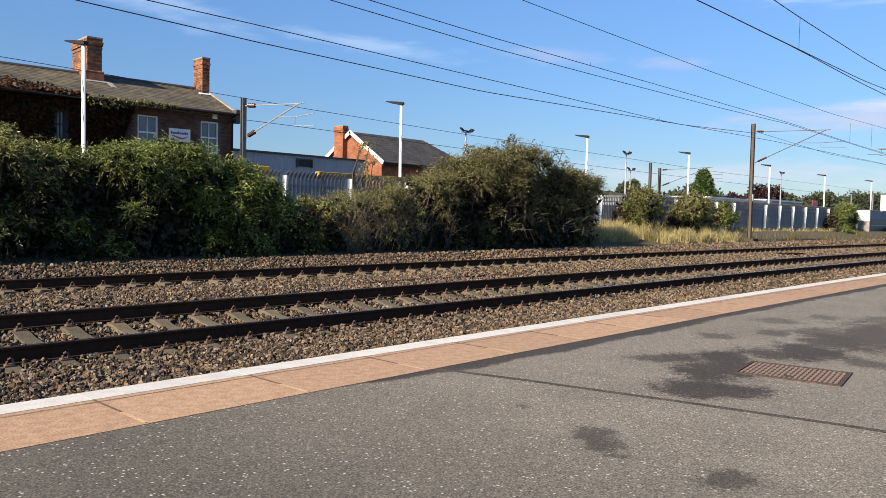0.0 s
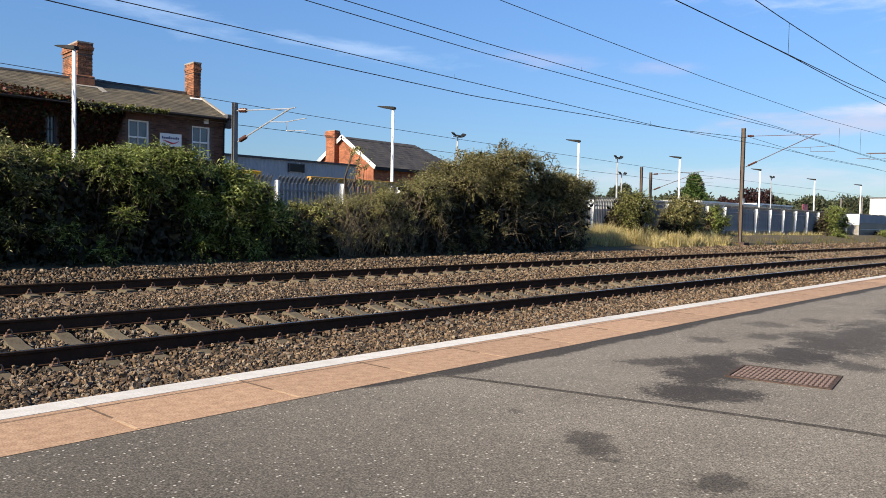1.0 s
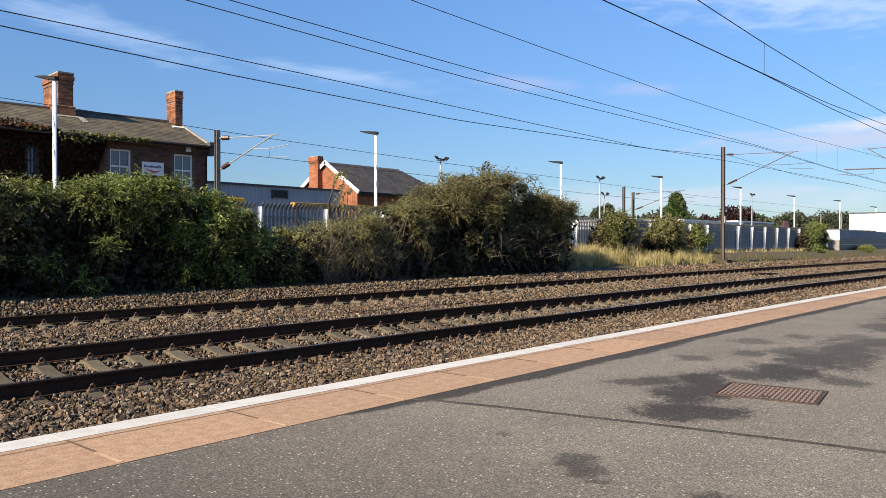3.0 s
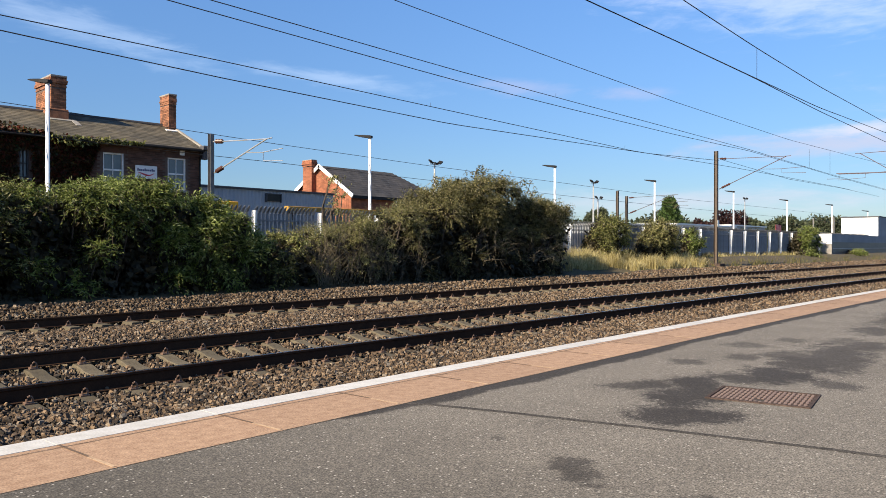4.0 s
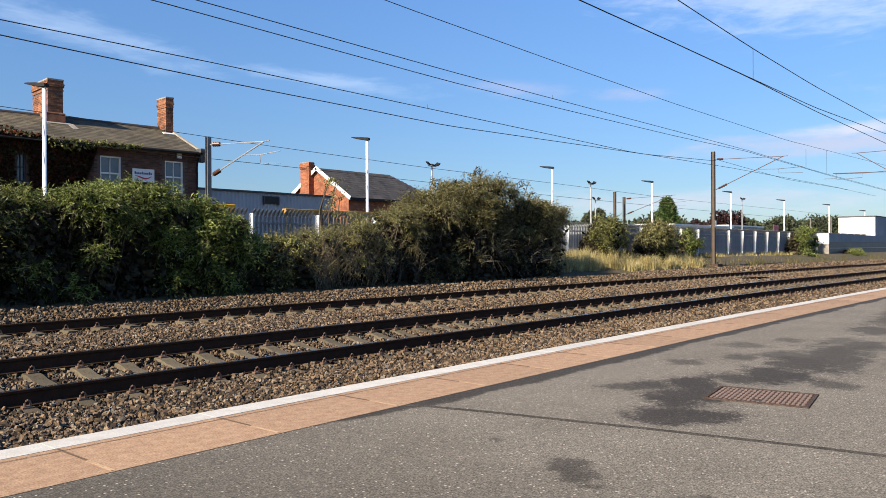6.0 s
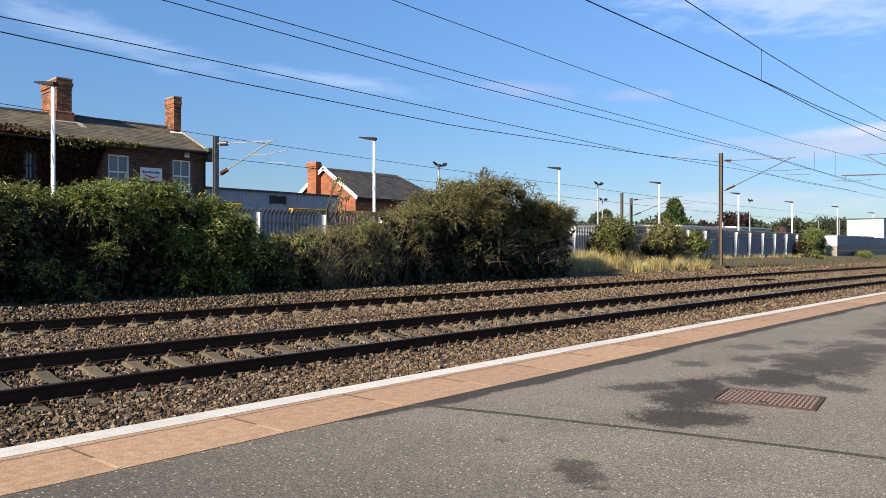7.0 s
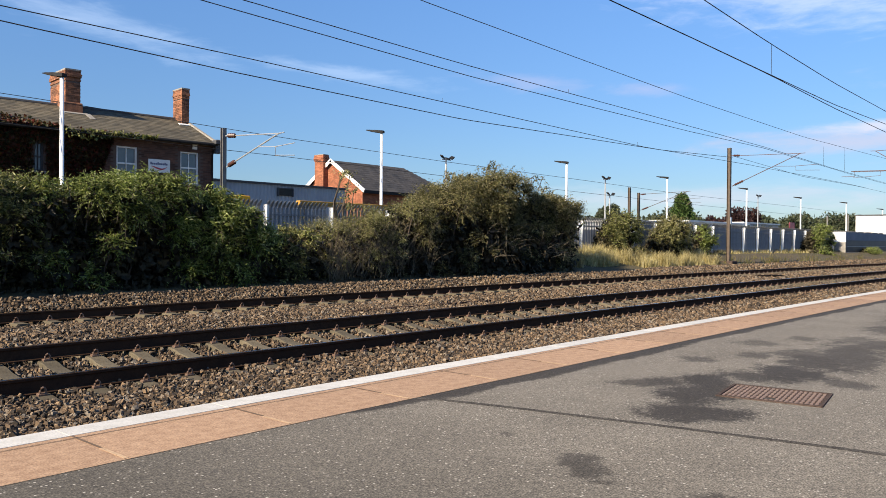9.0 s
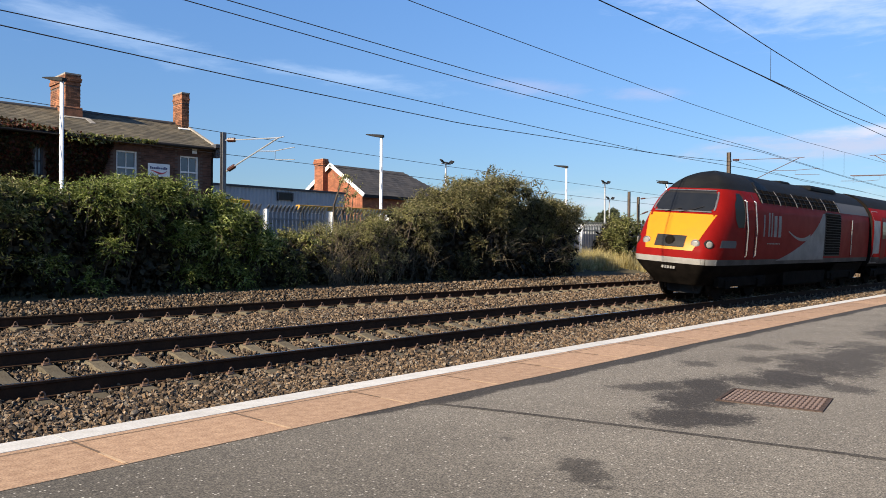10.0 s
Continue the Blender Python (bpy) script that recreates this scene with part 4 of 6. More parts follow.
part("gutter", Geo().tube([(HX0, 29.66, HEAVE - 0.06), (HX1, 29.66, HEAVE - 0.06)], 0.06, 8), M["black"], house, "black gutter")
part("downpipe", Geo().tube([(HX1 - 0.05, 29.7, HEAVE - 0.05), (HX1 - 0.08, 29.86, HEAVE - 0.35), (HX1 - 0.08, 29.92, HEAVE - 0.5), (HX1 - 0.08, 29.92, 0.6)], 0.04, 8), M["black"], house)
part("kneeler", Geo().box(HX1 - 0.12, HX1 + 0.26, 29.5, 29.95, HEAVE - 0.02, HEAVE + 0.16, bev=0.04).box(HX1 - 0.06, HX1 + 0.18, 29.62, 29.95, HEAVE - 0.42, HEAVE - 0.021, bev=0.02), M["slate_dark"], house, "dark stone corner block under the eaves")
brick_stack("chimney", 13.42, 14.02, 32.15, 34.0, 6.3, 8.32, house, M["brick_stack"], o=(0.015, 0.05))
part("plinth", Geo().box(13.36, 14.08, 32.09, 34.05, 6.3, 6.98, bev=0.03), M["brick_stack"], house, "projecting brick foot of the chimney")
brick_stack("chimney", 18.50, 18.86, 32.30, 33.2, 6.2, 8.26, house, M["brick_stack"], o=(0.01, 0.03))
lean = Euler((pitch, 0, 0)).to_matrix()
part("flashing", Geo().obox((13.8, 32.0, HEAVE + 0.03 + 2.3 / 3.3 * rise), (0.95, 0.2, 0.02), lean).obox((14.25, 31.7, HEAVE + 0.03 + 2.0 / 3.3 * rise), (0.22, 0.7, 0.02), lean), M["concrete"], roof, "pale lead flashing")
part("flashing", Geo().obox((18.55, 32.15, HEAVE + 0.04 + 2.45 / 3.3 * rise), (0.5, 0.2, 0.03), lean), M["white"], roof, "pale lead flashing")
part("vent", Geo().box(17.87, 18.08, HY0 - 0.05, HY0 - 0.005, 5.25, 5.45), M["white"], house, "small white box on the wall")
sign = tagged(part("wall_sign", Geo().box(15.94, 16.86, HY0 - 0.05, HY0 - 0.01, 4.15, 4.69, bev=0.005), M["white"]), "white sign board with dark blue and red marks", "sign")
sign.matrix_basis = HOUSE_TURN
M["sign_blue"] = surf("sign_blue", (0.03, 0.04, 0.13), (0.035, 0.045, 0.14), 3, 0.5)
M["sign_red"] = surf("sign_red", (0.5, 0.06, 0.09), (0.45, 0.05, 0.08), 3, 0.5)
g = Geo()
for i in range(10):
    g.box(16.02 + 0.075 * i, 16.02 + 0.075 * i + 0.052, HY0 - 0.058, HY0 - 0.052, 4.46, 4.535 + 0.035 * (i in (0, 4, 8)))
part("lettering", g, M["sign_blue"], sign)
g = Geo()
g.tube([(16.04 + 0.07 * i, HY0 - 0.052, 4.40 - 0.11 * math.sin((i / 10) ** 1.5 * math.pi)) for i in range(11)], [0.006 + 0.03 * math.sin(i / 10 * math.pi) for i in range(11)], 6)
part("swoosh", g, M["sign_red"], sign)

# ---- red brick gabled house beyond ----
g2 = thing("gabled_house", "small orange brick house with white bargeboards and dark slate roof", "house")
GX0, GX1, GY0, GY1, GE, GR = 37.0, 46.6, 40.0, 46.4, 5.0, 7.2
gym = (GY0 + GY1) / 2
part("wall", Geo().add([(GX0, GY0, 0.4), (GX1, GY0, 0.4), (GX1, GY1, 0.4), (GX0, GY1, 0.4), (GX0, GY0, GE), (GX1, GY0, GE), (GX1, GY1, GE), (GX0, GY1, GE), (GX0, gym, GR - 0.08)],
                       [(0, 1, 5, 4), (1, 2, 6, 5), (2, 3, 7, 6), (3, 0, 4, 8, 7)]), M["mortar"], g2)
g = Geo()
for r in range(int((GR - 2.4) / 0.08)):
    z = 2.4 + r * 0.08
    half = (GY1 - GY0) / 2 * (1 if z < GE else max(0, (GR - 0.1 - z) / (GR - GE)))
    if half > 0.1:
        brick_courses(g, gym - half, gym + half, GX0, z, z + 0.081, "y", bw=0.24, bh=0.08)
brick_courses(g, GX0, GX1, GY0, 2.4, GE, "x", [(41.5, 43.0, 3.2, 4.7)], bw=0.24, bh=0.08)
tagged(part("brickwork", g, M["brick_orange"], g2), "courses of bright orange brick", "", "", "stuff")
rf = part("roof", Geo().add([(GX0 - 0.2, GY0 - 0.35, GE - 0.1), (GX1 + 0.3, GY0 - 0.35, GE - 0.1), (44.2, gym, GR), (GX0 - 0.2, gym, GR), (GX1 + 0.3, GY1 + 0.35, GE - 0.1), (GX0 - 0.2, GY1 + 0.35, GE - 0.1)],
                            [(0, 1, 2, 3), (3, 2, 4, 5), (1, 4, 2)]), M["slate_dark"], g2)
slates(rf, GX0 - 0.2, GX1 + 0.3, GY0 - 0.37, GE - 0.1, gym, GR, M["slate_dk_pc"], 0.3, 13, hip=2.7)
for s in (-1, 1):
    ln = math.hypot(gym - GY0 + 0.35, GR - GE + 0.1)
    part("bargeboard", Geo().obox((GX0 - 0.22, gym + s * (gym - GY0 + 0.35) / 2, (GR + GE - 0.1) / 2 - 0.02), (0.06, ln + 0.1, 0.26), Euler((-s * math.atan2(GR - GE + 0.1, gym - GY0 + 0.35), 0, 0)).to_matrix()), M["white"], g2, "white painted bargeboard")
part("fascia", Geo().box(GX0 - 0.2, GX1 + 0.3, GY0 - 0.4, GY0 - 0.36, GE - 0.3, GE - 0.1), M["black"], g2)
wd = part("window", Geo().box(41.5, 43.0, GY0 + 0.02, GY0 + 0.04, 3.2, 4.7), M["glass"], g2)
part("frame", Geo().box(41.45, 41.55, GY0 - 0.05, GY0, 3.2, 4.7).box(42.95, 43.05, GY0 - 0.05, GY0, 3.2, 4.7).box(41.55, 42.95, GY0 - 0.05, GY0, 4.6, 4.7).box(42.2, 42.3, GY0 - 0.05, GY0, 3.2, 4.6), M["white"], wd)
brick_stack("chimney", 36.55, 37.0, 43.72, 44.7, 2.4, 7.62, g2, M["brick_orange"])

# ---- grey clad shed between the houses ----
shed = thing("clad_shed", "long grey corrugated metal shed", "shed")
g = Geo()
rows = []
for i in range(200):
    x = 21.0 + 12.6 * i / 199
    rows.append([(x, 38 + 0.03 * ((i // 2) % 2), 0.5), (x, 38 + 0.03 * ((i // 2) % 2), 4.7)])
g.grid([list(r) for r in rows][::-1])
part("cladding", g, M["grey_clad"], shed, "corrugated grey cladding")
part("body", Geo().box(21.0, 33.6, 38.06, 44, 0.5, 4.66), M["grey_clad"], shed)
part("roof", Geo().box(20.9, 33.7, 37.9, 44.1, 4.67, 4.78), M["slate_dark"], shed)
wd = part("window", Geo().box(28.3, 29.3, 37.93, 37.99, 4.05, 4.46), M["dark_glass"], shed)
part("frame", Geo().box(28.22, 28.3, 37.9, 38.0, 4.0, 4.52).box(29.3, 29.38, 37.9, 38.0, 4.0, 4.52).box(28.3, 29.3, 37.9, 38.0, 4.46, 4.52), M["slate_dark"], wd)

# ---- yellow plant and a white van behind the fence ----
for x0, x1, z1 in ((14.7, 16.0, 2.92), (18.2, 23.6, 2.86)):
    pl = thing("yellow_barrier", "yellow painted steel beam on legs behind the fence", "barrier")
    part("panel", Geo().box(x0, x1, 23.1, 23.35, 2.55 if x1 < 17 else 2.68, z1, bev=0.02), M["yellow"] if x1 < 17 else M["ochre"], pl)
    for u in (x0 + 0.2, x1 - 0.2):
        part("leg", Geo().box(u - 0.06, u + 0.06, 23.15, 23.3, 0.6, 2.55 if x1 < 17 else 2.68), M["black"], pl)
van = thing("white_van", "white van parked behind the fence", "van", pose(27.2, 26.5, 0.55))
g = Geo()
rows = []
for x, zt, zb in ((0, 1.1, 0.35), (0.1, 1.9, 0.3), (0.25, 2.3, 0.3), (1.0, 2.42, 0.3), (3.6, 2.42, 0.3), (3.9, 2.3, 0.3), (4.5, 1.35, 0.3), (5.3, 1.15, 0.3), (5.4, 0.7, 0.35)):
    rows.append([(x, -0.95, zb), (x, -0.97, min(zt, 1.1)), (x, -0.85, max(zt - 0.08, min(zt, 1.1))), (x, -0.6, zt), (x, 0.6, zt), (x, 0.85, max(zt - 0.08, min(zt, 1.1))), (x, 0.97, min(zt, 1.1)), (x, 0.95, zb)])
g.grid(rows)
part("body", g, M["white"], van, "", True)
part("side_window", Geo().box(3.0, 3.9, -0.985, -0.96, 1.35, 1.95), M["dark_glass"], van)
for wx in (0.9, 4.5):
    for wy in (-0.9, 0.9):
        part("wheel", Geo().tube([(wx, wy - 0.1, 0.33), (wx, wy + 0.1, 0.33)], 0.33, 16), M["black"], van)

# ---- white building with a navy base further along the line ----
wb = thing("white_building", "flat-roofed white building on a dark navy base", "building")
part("base_wall", Geo().box(74.6, 140, 18.3, 19.2, -0.4, 1.72), M["navy"], wb, "dark navy wall")
# upper band and upper side: white walls, painted blue-grey as their shade
part("upper_band", Geo().box(74.6, 140, 18.27, 19.22, 1.72, 2.44), M["shaded_white"], wb, "white band along the top of the wall, its shade painted blue-grey")
part("end_wall", Geo().box(74.5, 74.59, 18.27, 19.2, -0.4, 1.55), M["concrete"], wb, "bare lower end wall")
part("end_panel", Geo().box(74.48, 74.59, 18.26, 19.25, 1.552, 2.47), M["white"], wb, "white upper end wall")
part("upper_storey", Geo().box(96.8, 122, 19.0, 22.72, 0.4, 4.62), M["white"], wb)
part("side_cladding", Geo().box(96.81, 122, 18.96, 18.99, 2.45, 4.62), M["shaded_white"], wb, "white side wall with its shade painted blue-grey")
part("coping", Geo().box(96.7, 122.1, 18.9, 22.82, 4.62, 4.72), M["slate_dark"], wb)
part("stripe", Geo().box(75, 140, 18.26, 18.295, 1.13, 1.19).box(75, 140, 18.26, 18.295, 0.62, 0.67), M["grey_clad"], wb, "thin pale stripes")
part("pipe", Geo().tube([(110, 20, 4.7), (110, 20, 6.6)], 0.06, 6).box(109.8, 110.3, 19.9, 20.1, 6.5, 6.8), M["mast"], wb)

# low white buildings and cars' roofs beyond the fence
for x0, x1, y0, z1, mt in ((62, 78, 33, 3.25, "white"), (82, 100, 36, 3.75, "white"), (104, 118, 38, 4.1, "grey_clad"), (60, 110, 60, 4.4, "white")):
    b = thing("low_building", "low pale flat-roofed building in the distance", "building")
    part("wall", Geo().box(x0, x1, y0, y0 + 6, 0.5, z1 - 0.7), M["slate_dark"], b)
    part("fascia", Geo().box(x0, x1, y0, y0 + 6, z1 - 0.7, z1), M[mt], b, "white fascia band")
    part("roof", Geo().box(x0 - 0.2, x1 + 0.2, y0 - 0.2, y0 + 6.2, z1, z1 + 0.18), M["white"], b, "flat white roof")
    for k in range(int((x1 - x0) / 3)):
        part("window", Geo().box(x0 + 0.8 + 3 * k, x0 + 2.4 + 3 * k, y0 - 0.03, y0 - 0.005, z1 - 0.6, z1 - 0.15), M["dark_glass"], b)
rs = thing("red_sign", "small red sign on a post in the distance", "sign", pose(88, 27, 0.6))
part("post", Geo().box(-0.05, 0.05, -0.05, 0.05, 0, 2.6), M["white"], rs)
part("board", Geo().box(-0.9, 0.9, -0.09, -0.055, 2.3, 3.1), M["sign_red"], rs)

# ---- iron access cover in the platform ----
cover = thing("access_cover", "rusty brown iron access cover with raised lugs", "manhole cover", pose(7.13, 2.31, 0.0, 0, 0, 8))
part("frame", Geo().box(-0.34, 0.34, -0.43, -0.40, -0.02, 0.012).box(-0.34, 0.34, 0.40, 0.43, -0.02, 0.012).box(-0.34, -0.31, -0.40, 0.40, -0.02, 0.012).box(0.31, 0.34, -0.40, 0.40, -0.02, 0.012), M["cover_dirt"], cover)
part("plate", Geo().box(-0.308, 0.308, -0.398, 0.398, -0.02, 0.003), M["cover_dirt"], cover, "worn rusty plate")
lug_me = Geo().box(-0.020, 0.020, -0.012, 0.012, 0.000, 0.0110, bev=0.003).mesh("lug", M["iron"])
for i in range(11):
    for j in range(20):
        if not (i in (1, 2) and j in (9, 10)):
            part("lug", lug_me, None, cover).matrix_basis = pose(-0.275 + i * 0.055, -0.375 + j * 0.0395, 0, 0, 0, 12 if (i + j) % 2 else -12)
part("keyway", Geo().box(-0.24, -0.18, -0.04, 0.04, 0.002, 0.0060), M["tar"], cover, "dark lifting keyway")

# ---- odd pieces lying in the ballast ----
for x0, y0, x1, y1, lab in ((11.9, 13.2, 17.2, 13.05, "rusty length of old rail lying in the ballast"), (39.5, 11.2, 46.0, 10.9, "dark cable pipe lying in the ballast")):
    sc = thing("scrap_rail", lab, "scrap rail")
    d = (Vector((x1, y1, 0)) - Vector((x0, y0, 0))).normalized()
    part("bar", Geo().sweep([(Vector((x0, y0, -0.235)), Vector((-d.y, d.x, 0))), (Vector((x1, y1, -0.24)), Vector((-d.y, d.x, 0)))], [(a * 0.45, b * 0.3) for a, b in RP]), M["scrap"], sc)
bx = thing("track_box", "dark steel equipment box beside the rails", "track equipment", pose(39.2, 13.0, -0.30, 0, 0, -6))
part("lid", Geo().box(-0.9, 0.9, -0.25, 0.25, 0.0, 0.13, bev=0.05), M["under"], bx)
part("base", Geo().box(-1.2, 1.2, -0.3, 0.3, -0.08, -0.002), M["mast"], bx)

# ---- planting ----
M["leaf_bush"] = leaf_mat("leaf_bush", ((0.0, (0.032, 0.038, 0.012)), (0.5, (0.140, 0.150, 0.042)), (0.85, (0.33, 0.325, 0.115)), (1.0, (0.54, 0.50, 0.27))), 0.48)
M["leaf_dry"] = leaf_mat("leaf_dry", ((0.0, (0.070, 0.070, 0.024)), (0.5, (0.225, 0.22, 0.078)), (0.85, (0.40, 0.365, 0.165)), (1.0, (0.56, 0.50, 0.30))), 0.48)
M["leaf_green"] = leaf_mat("leaf_green", ((0.0, (0.036, 0.050, 0.012)), (0.5, (0.160, 0.200, 0.042)), (0.85, (0.35, 0.40, 0.12)), (1.0, (0.52, 0.52, 0.25))), 0.48)
M["leaf_olive"] = leaf_mat("leaf_olive", ((0.0, (0.045, 0.045, 0.018)), (0.5, (0.165, 0.157, 0.062)), (0.85, (0.31, 0.275, 0.125)), (1.0, (0.46, 0.40, 0.24))), 0.48)
# inside leaves: the bush's inner shade is put into this dark colour
M["leaf_dead_shade"] = leaf_mat("leaf_dead_shade", ((0.0, (0.016, 0.014, 0.009)), (0.6, (0.042, 0.037, 0.022)), (1.0, (0.08, 0.066, 0.038))), 0.15)
M["leaf_ivy"] = leaf_mat("leaf_ivy", ((0.0, (0.02, 0.03, 0.010)), (0.5, (0.05, 0.022, 0.012)), (0.8, (0.10, 0.02, 0.014)), (1.0, (0.09, 0.07, 0.02))), 0.2)
M["leaf_conifer"] = leaf_mat("leaf_conifer", ((0.0, (0.022, 0.045, 0.012)), (0.6, (0.06, 0.10, 0.026)), (1.0, (0.10, 0.145, 0.045))), 0.2)
M["leaf_far"] = leaf_mat("leaf_far", ((0.0, (0.040, 0.052, 0.030)), (0.7, (0.062, 0.074, 0.042)), (1.0, (0.095, 0.098, 0.052))), 0.15)
M["leaf_purple"] = leaf_mat("leaf_purple", ((0.0, (0.022, 0.012, 0.014)), (0.7, (0.05, 0.022, 0.022)), (1.0, (0.07, 0.04, 0.025))), 0.2)
M["grass_dry"] = leaf_mat("grass_dry", ((0.0, (0.26, 0.22, 0.08)), (0.6, (0.50, 0.42, 0.20)), (1.0, (0.64, 0.56, 0.32))), 0.4)
M["grass_low"] = leaf_mat("grass_low", ((0.0, (0.07, 0.08, 0.025)), (0.6, (0.14, 0.12, 0.045)), (1.0, (0.22, 0.17, 0.07))), 0.3)
vr = np.random.default_rng(11)


def leaves(pos, out, length, width, droop=0.3, size=None):
    """A folded four-cornered leaf at each pos, pointing along out and hanging by droop."""
    n = len(pos)
    d = out + vr.normal(0, 0.55, (n, 3))
    d[:, 2] -= droop
    d /= np.linalg.norm(d, axis=1)[:, None] + 1e-9
    s = np.cross(d, vr.normal(0, 1, (n, 3)))
    s /= np.linalg.norm(s, axis=1)[:, None] + 1e-9
    up = np.cross(s, d)
    L = length * vr.uniform(0.6, 1.35, (n, 1))
    W = width * vr.uniform(0.7, 1.3, (n, 1))
    if size is not None:
        L, W = L * size[:, None], W * size[:, None]
    v = np.stack([pos, pos + d * L * 0.45 + s * W, pos + d * L - up * L * 0.12, pos + d * L * 0.45 - s * W], 1)
    return v.reshape(-1, 3), np.arange(4 * n).reshape(-1, 4)


def bush(label, x0, x1, y0, y1, top, base, mat, seed, leaf=0.12, clumps=1.7, per=80, rad=(0.30, 0.62), recess=1.0, droop=0.8, up=0.35, plumes=6, plume_len=0.95, low=0.76, bulge=0.5, inside=520, slim=0.17, name="bush", category="bush"):
    """A shrub of separate mounds: arching sprays of narrow leaves over a dense inside coloured as shade, hollow towards
    the foot, with plumes above.
    """
    t = thing(name, label, category)
    r = np.random.default_rng(seed)
    xs_top = np.arange(x0 + 0.2, x1, 0.42)
    n = max(2, int((x1 - x0) * (np.mean([top(v) for v in xs_top]) - base) * clumps)) if len(xs_top) else 2
    X = np.concatenate([r.uniform(x0, x1, n), xs_top])
    F = np.concatenate([1 - low * r.random(n), np.ones(len(xs_top))])
    R = r.uniform(rad[0], rad[1], len(X)) * (0.75 + 0.25 * F)
    zt = np.array([top(v) for v in X])
    Z = np.maximum(base + 0.1 + F * (zt - base - 0.1) - R * 0.8, base + 0.25)
    lift = np.clip((F - 0.15) / 0.5, 0, 1)
    front = y0 + recess * (1 - lift * (2 - lift)) + bulge * np.abs((2 * X - x0 - x1) / (x1 - x0)) ** 2
    Y = front + R * 0.9 + np.clip(y1 - front - 1.6 * R, 0, 9) * r.random(len(X)) ** 1.3
    C = np.stack([X, Y, Z], 1)
    k = 11
    cnt = (per * (R / 0.5) ** 2 * (0.50 + 0.50 * lift)).astype(int) + 3
    i = np.repeat(np.arange(len(X)), cnt)
    n = len(i)
    d = r.normal(0, 1, (n, 3)) + np.array([-0.1, -0.45, up])
    d /= np.linalg.norm(d, axis=1)[:, None]
    A = C[i] + d * (R[i] * r.uniform(0.30, 0.75, n))[:, None]
    L = (R[i] * r.uniform(0.5, 1.15, n) + 0.08)[:, None]
    w = d + r.normal(0, 0.35, (n, 3))
    w[:, 2] += 0.3
    w /= np.linalg.norm(w, axis=1)[:, None]
    # plumes: long arching shoots over the top
    q = int(plumes * (x1 - x0))
    if q:
        px = r.uniform(x0, x1, q)
        A = np.concatenate([A, np.stack([px, r.uniform(y0 + 0.2, y1 - 0.3, q), np.array([top(v) for v in px]) - 0.35], 1)])
        w2 = np.stack([r.normal(0.1, 0.45, q), r.normal(0, 0.3, q), np.ones(q)], 1)
        w = np.concatenate([w, w2 / np.linalg.norm(w2, axis=1)[:, None]])
        L = np.concatenate([L, r.uniform(0.35, plume_len, (q, 1))])
        n += q
    P, O, S = [], [], []
    side = np.cross(w, (0, 0, 1.0))
    for j in range(k):
        u = (j + 0.6) / k
        p = A + w * L * u
        p[:, 2] -= droop * L[:, 0] * u * u * 0.6
        P.append(p + r.normal(0, 0.018, (n, 3)))
        O.append(w * 0.55 + side * (0.9 if j % 2 else -0.9))
        S.append(np.full(n, 1.15 - 0.55 * u))
    v1, f1 = leaves(np.concatenate(P), np.concatenate(O), leaf, leaf * slim, 0.65, np.concatenate(S))
    v1[:, 2] = np.maximum(v1[:, 2], base + 0.02)
    part("crown", raw_mesh("crown", v1, f1, mat), None, t)
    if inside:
        # dead leaves filling the inside, their near-black colour standing in for inner shade
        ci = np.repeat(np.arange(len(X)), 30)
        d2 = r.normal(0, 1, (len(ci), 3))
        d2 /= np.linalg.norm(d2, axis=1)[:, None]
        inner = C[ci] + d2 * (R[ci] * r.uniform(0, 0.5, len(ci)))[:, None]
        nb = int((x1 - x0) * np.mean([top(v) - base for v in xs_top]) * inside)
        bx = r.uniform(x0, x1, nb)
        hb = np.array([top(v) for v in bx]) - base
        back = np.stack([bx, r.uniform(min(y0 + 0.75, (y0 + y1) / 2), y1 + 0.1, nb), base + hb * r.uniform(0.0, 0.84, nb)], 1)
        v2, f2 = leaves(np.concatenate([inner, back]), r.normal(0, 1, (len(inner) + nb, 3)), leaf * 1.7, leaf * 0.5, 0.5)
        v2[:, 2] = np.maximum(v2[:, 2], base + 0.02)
        part("inner_growth", raw_mesh("inner_growth", v2, f2, M["leaf_dead_shade"]), None, t, "dense dead growth inside the bush, coloured dark as its shade")
    g = Geo()
    for q in range(len(X)):
        b = (C[q][0] * 0.7 + 0.3 * (x0 + x1) / 2, min(max(C[q][1] + 0.5, y0 + 1.1), y1), base - 0.05)
        g.tube([b, (C[q][0], min(C[q][1] + 0.4, y1), (b[2] + C[q][2]) / 2), C[q], C[q] + np.array([0.05, -0.1, R[q] * 0.9])], [0.03, 0.022, 0.014, 0.005], 5, caps=False)
    for q in range(0, n, 7):
        e = A[q] + w[q] * L[q] - np.array([0, 0, droop * L[q][0] * 0.6])
        g.tube([A[q] - w[q] * 0.15, A[q] + w[q] * L[q] * 0.5 - np.array([0, 0, droop * L[q][0] * 0.15]), e], [0.007, 0.005, 0.003], 3, caps=False)
    part("branchwork", g, M["bark"], t)
    return t


M["twig"] = surf("dry_twig", (0.22, 0.175, 0.115), (0.11, 0.09, 0.06), 8, 0.9, 0, island=0.4)


def prof_top(*pts):
    xs, zs = [p[0] for p in pts], [p[1] for p in pts]
    return lambda x: float(np.interp(x, xs, zs))


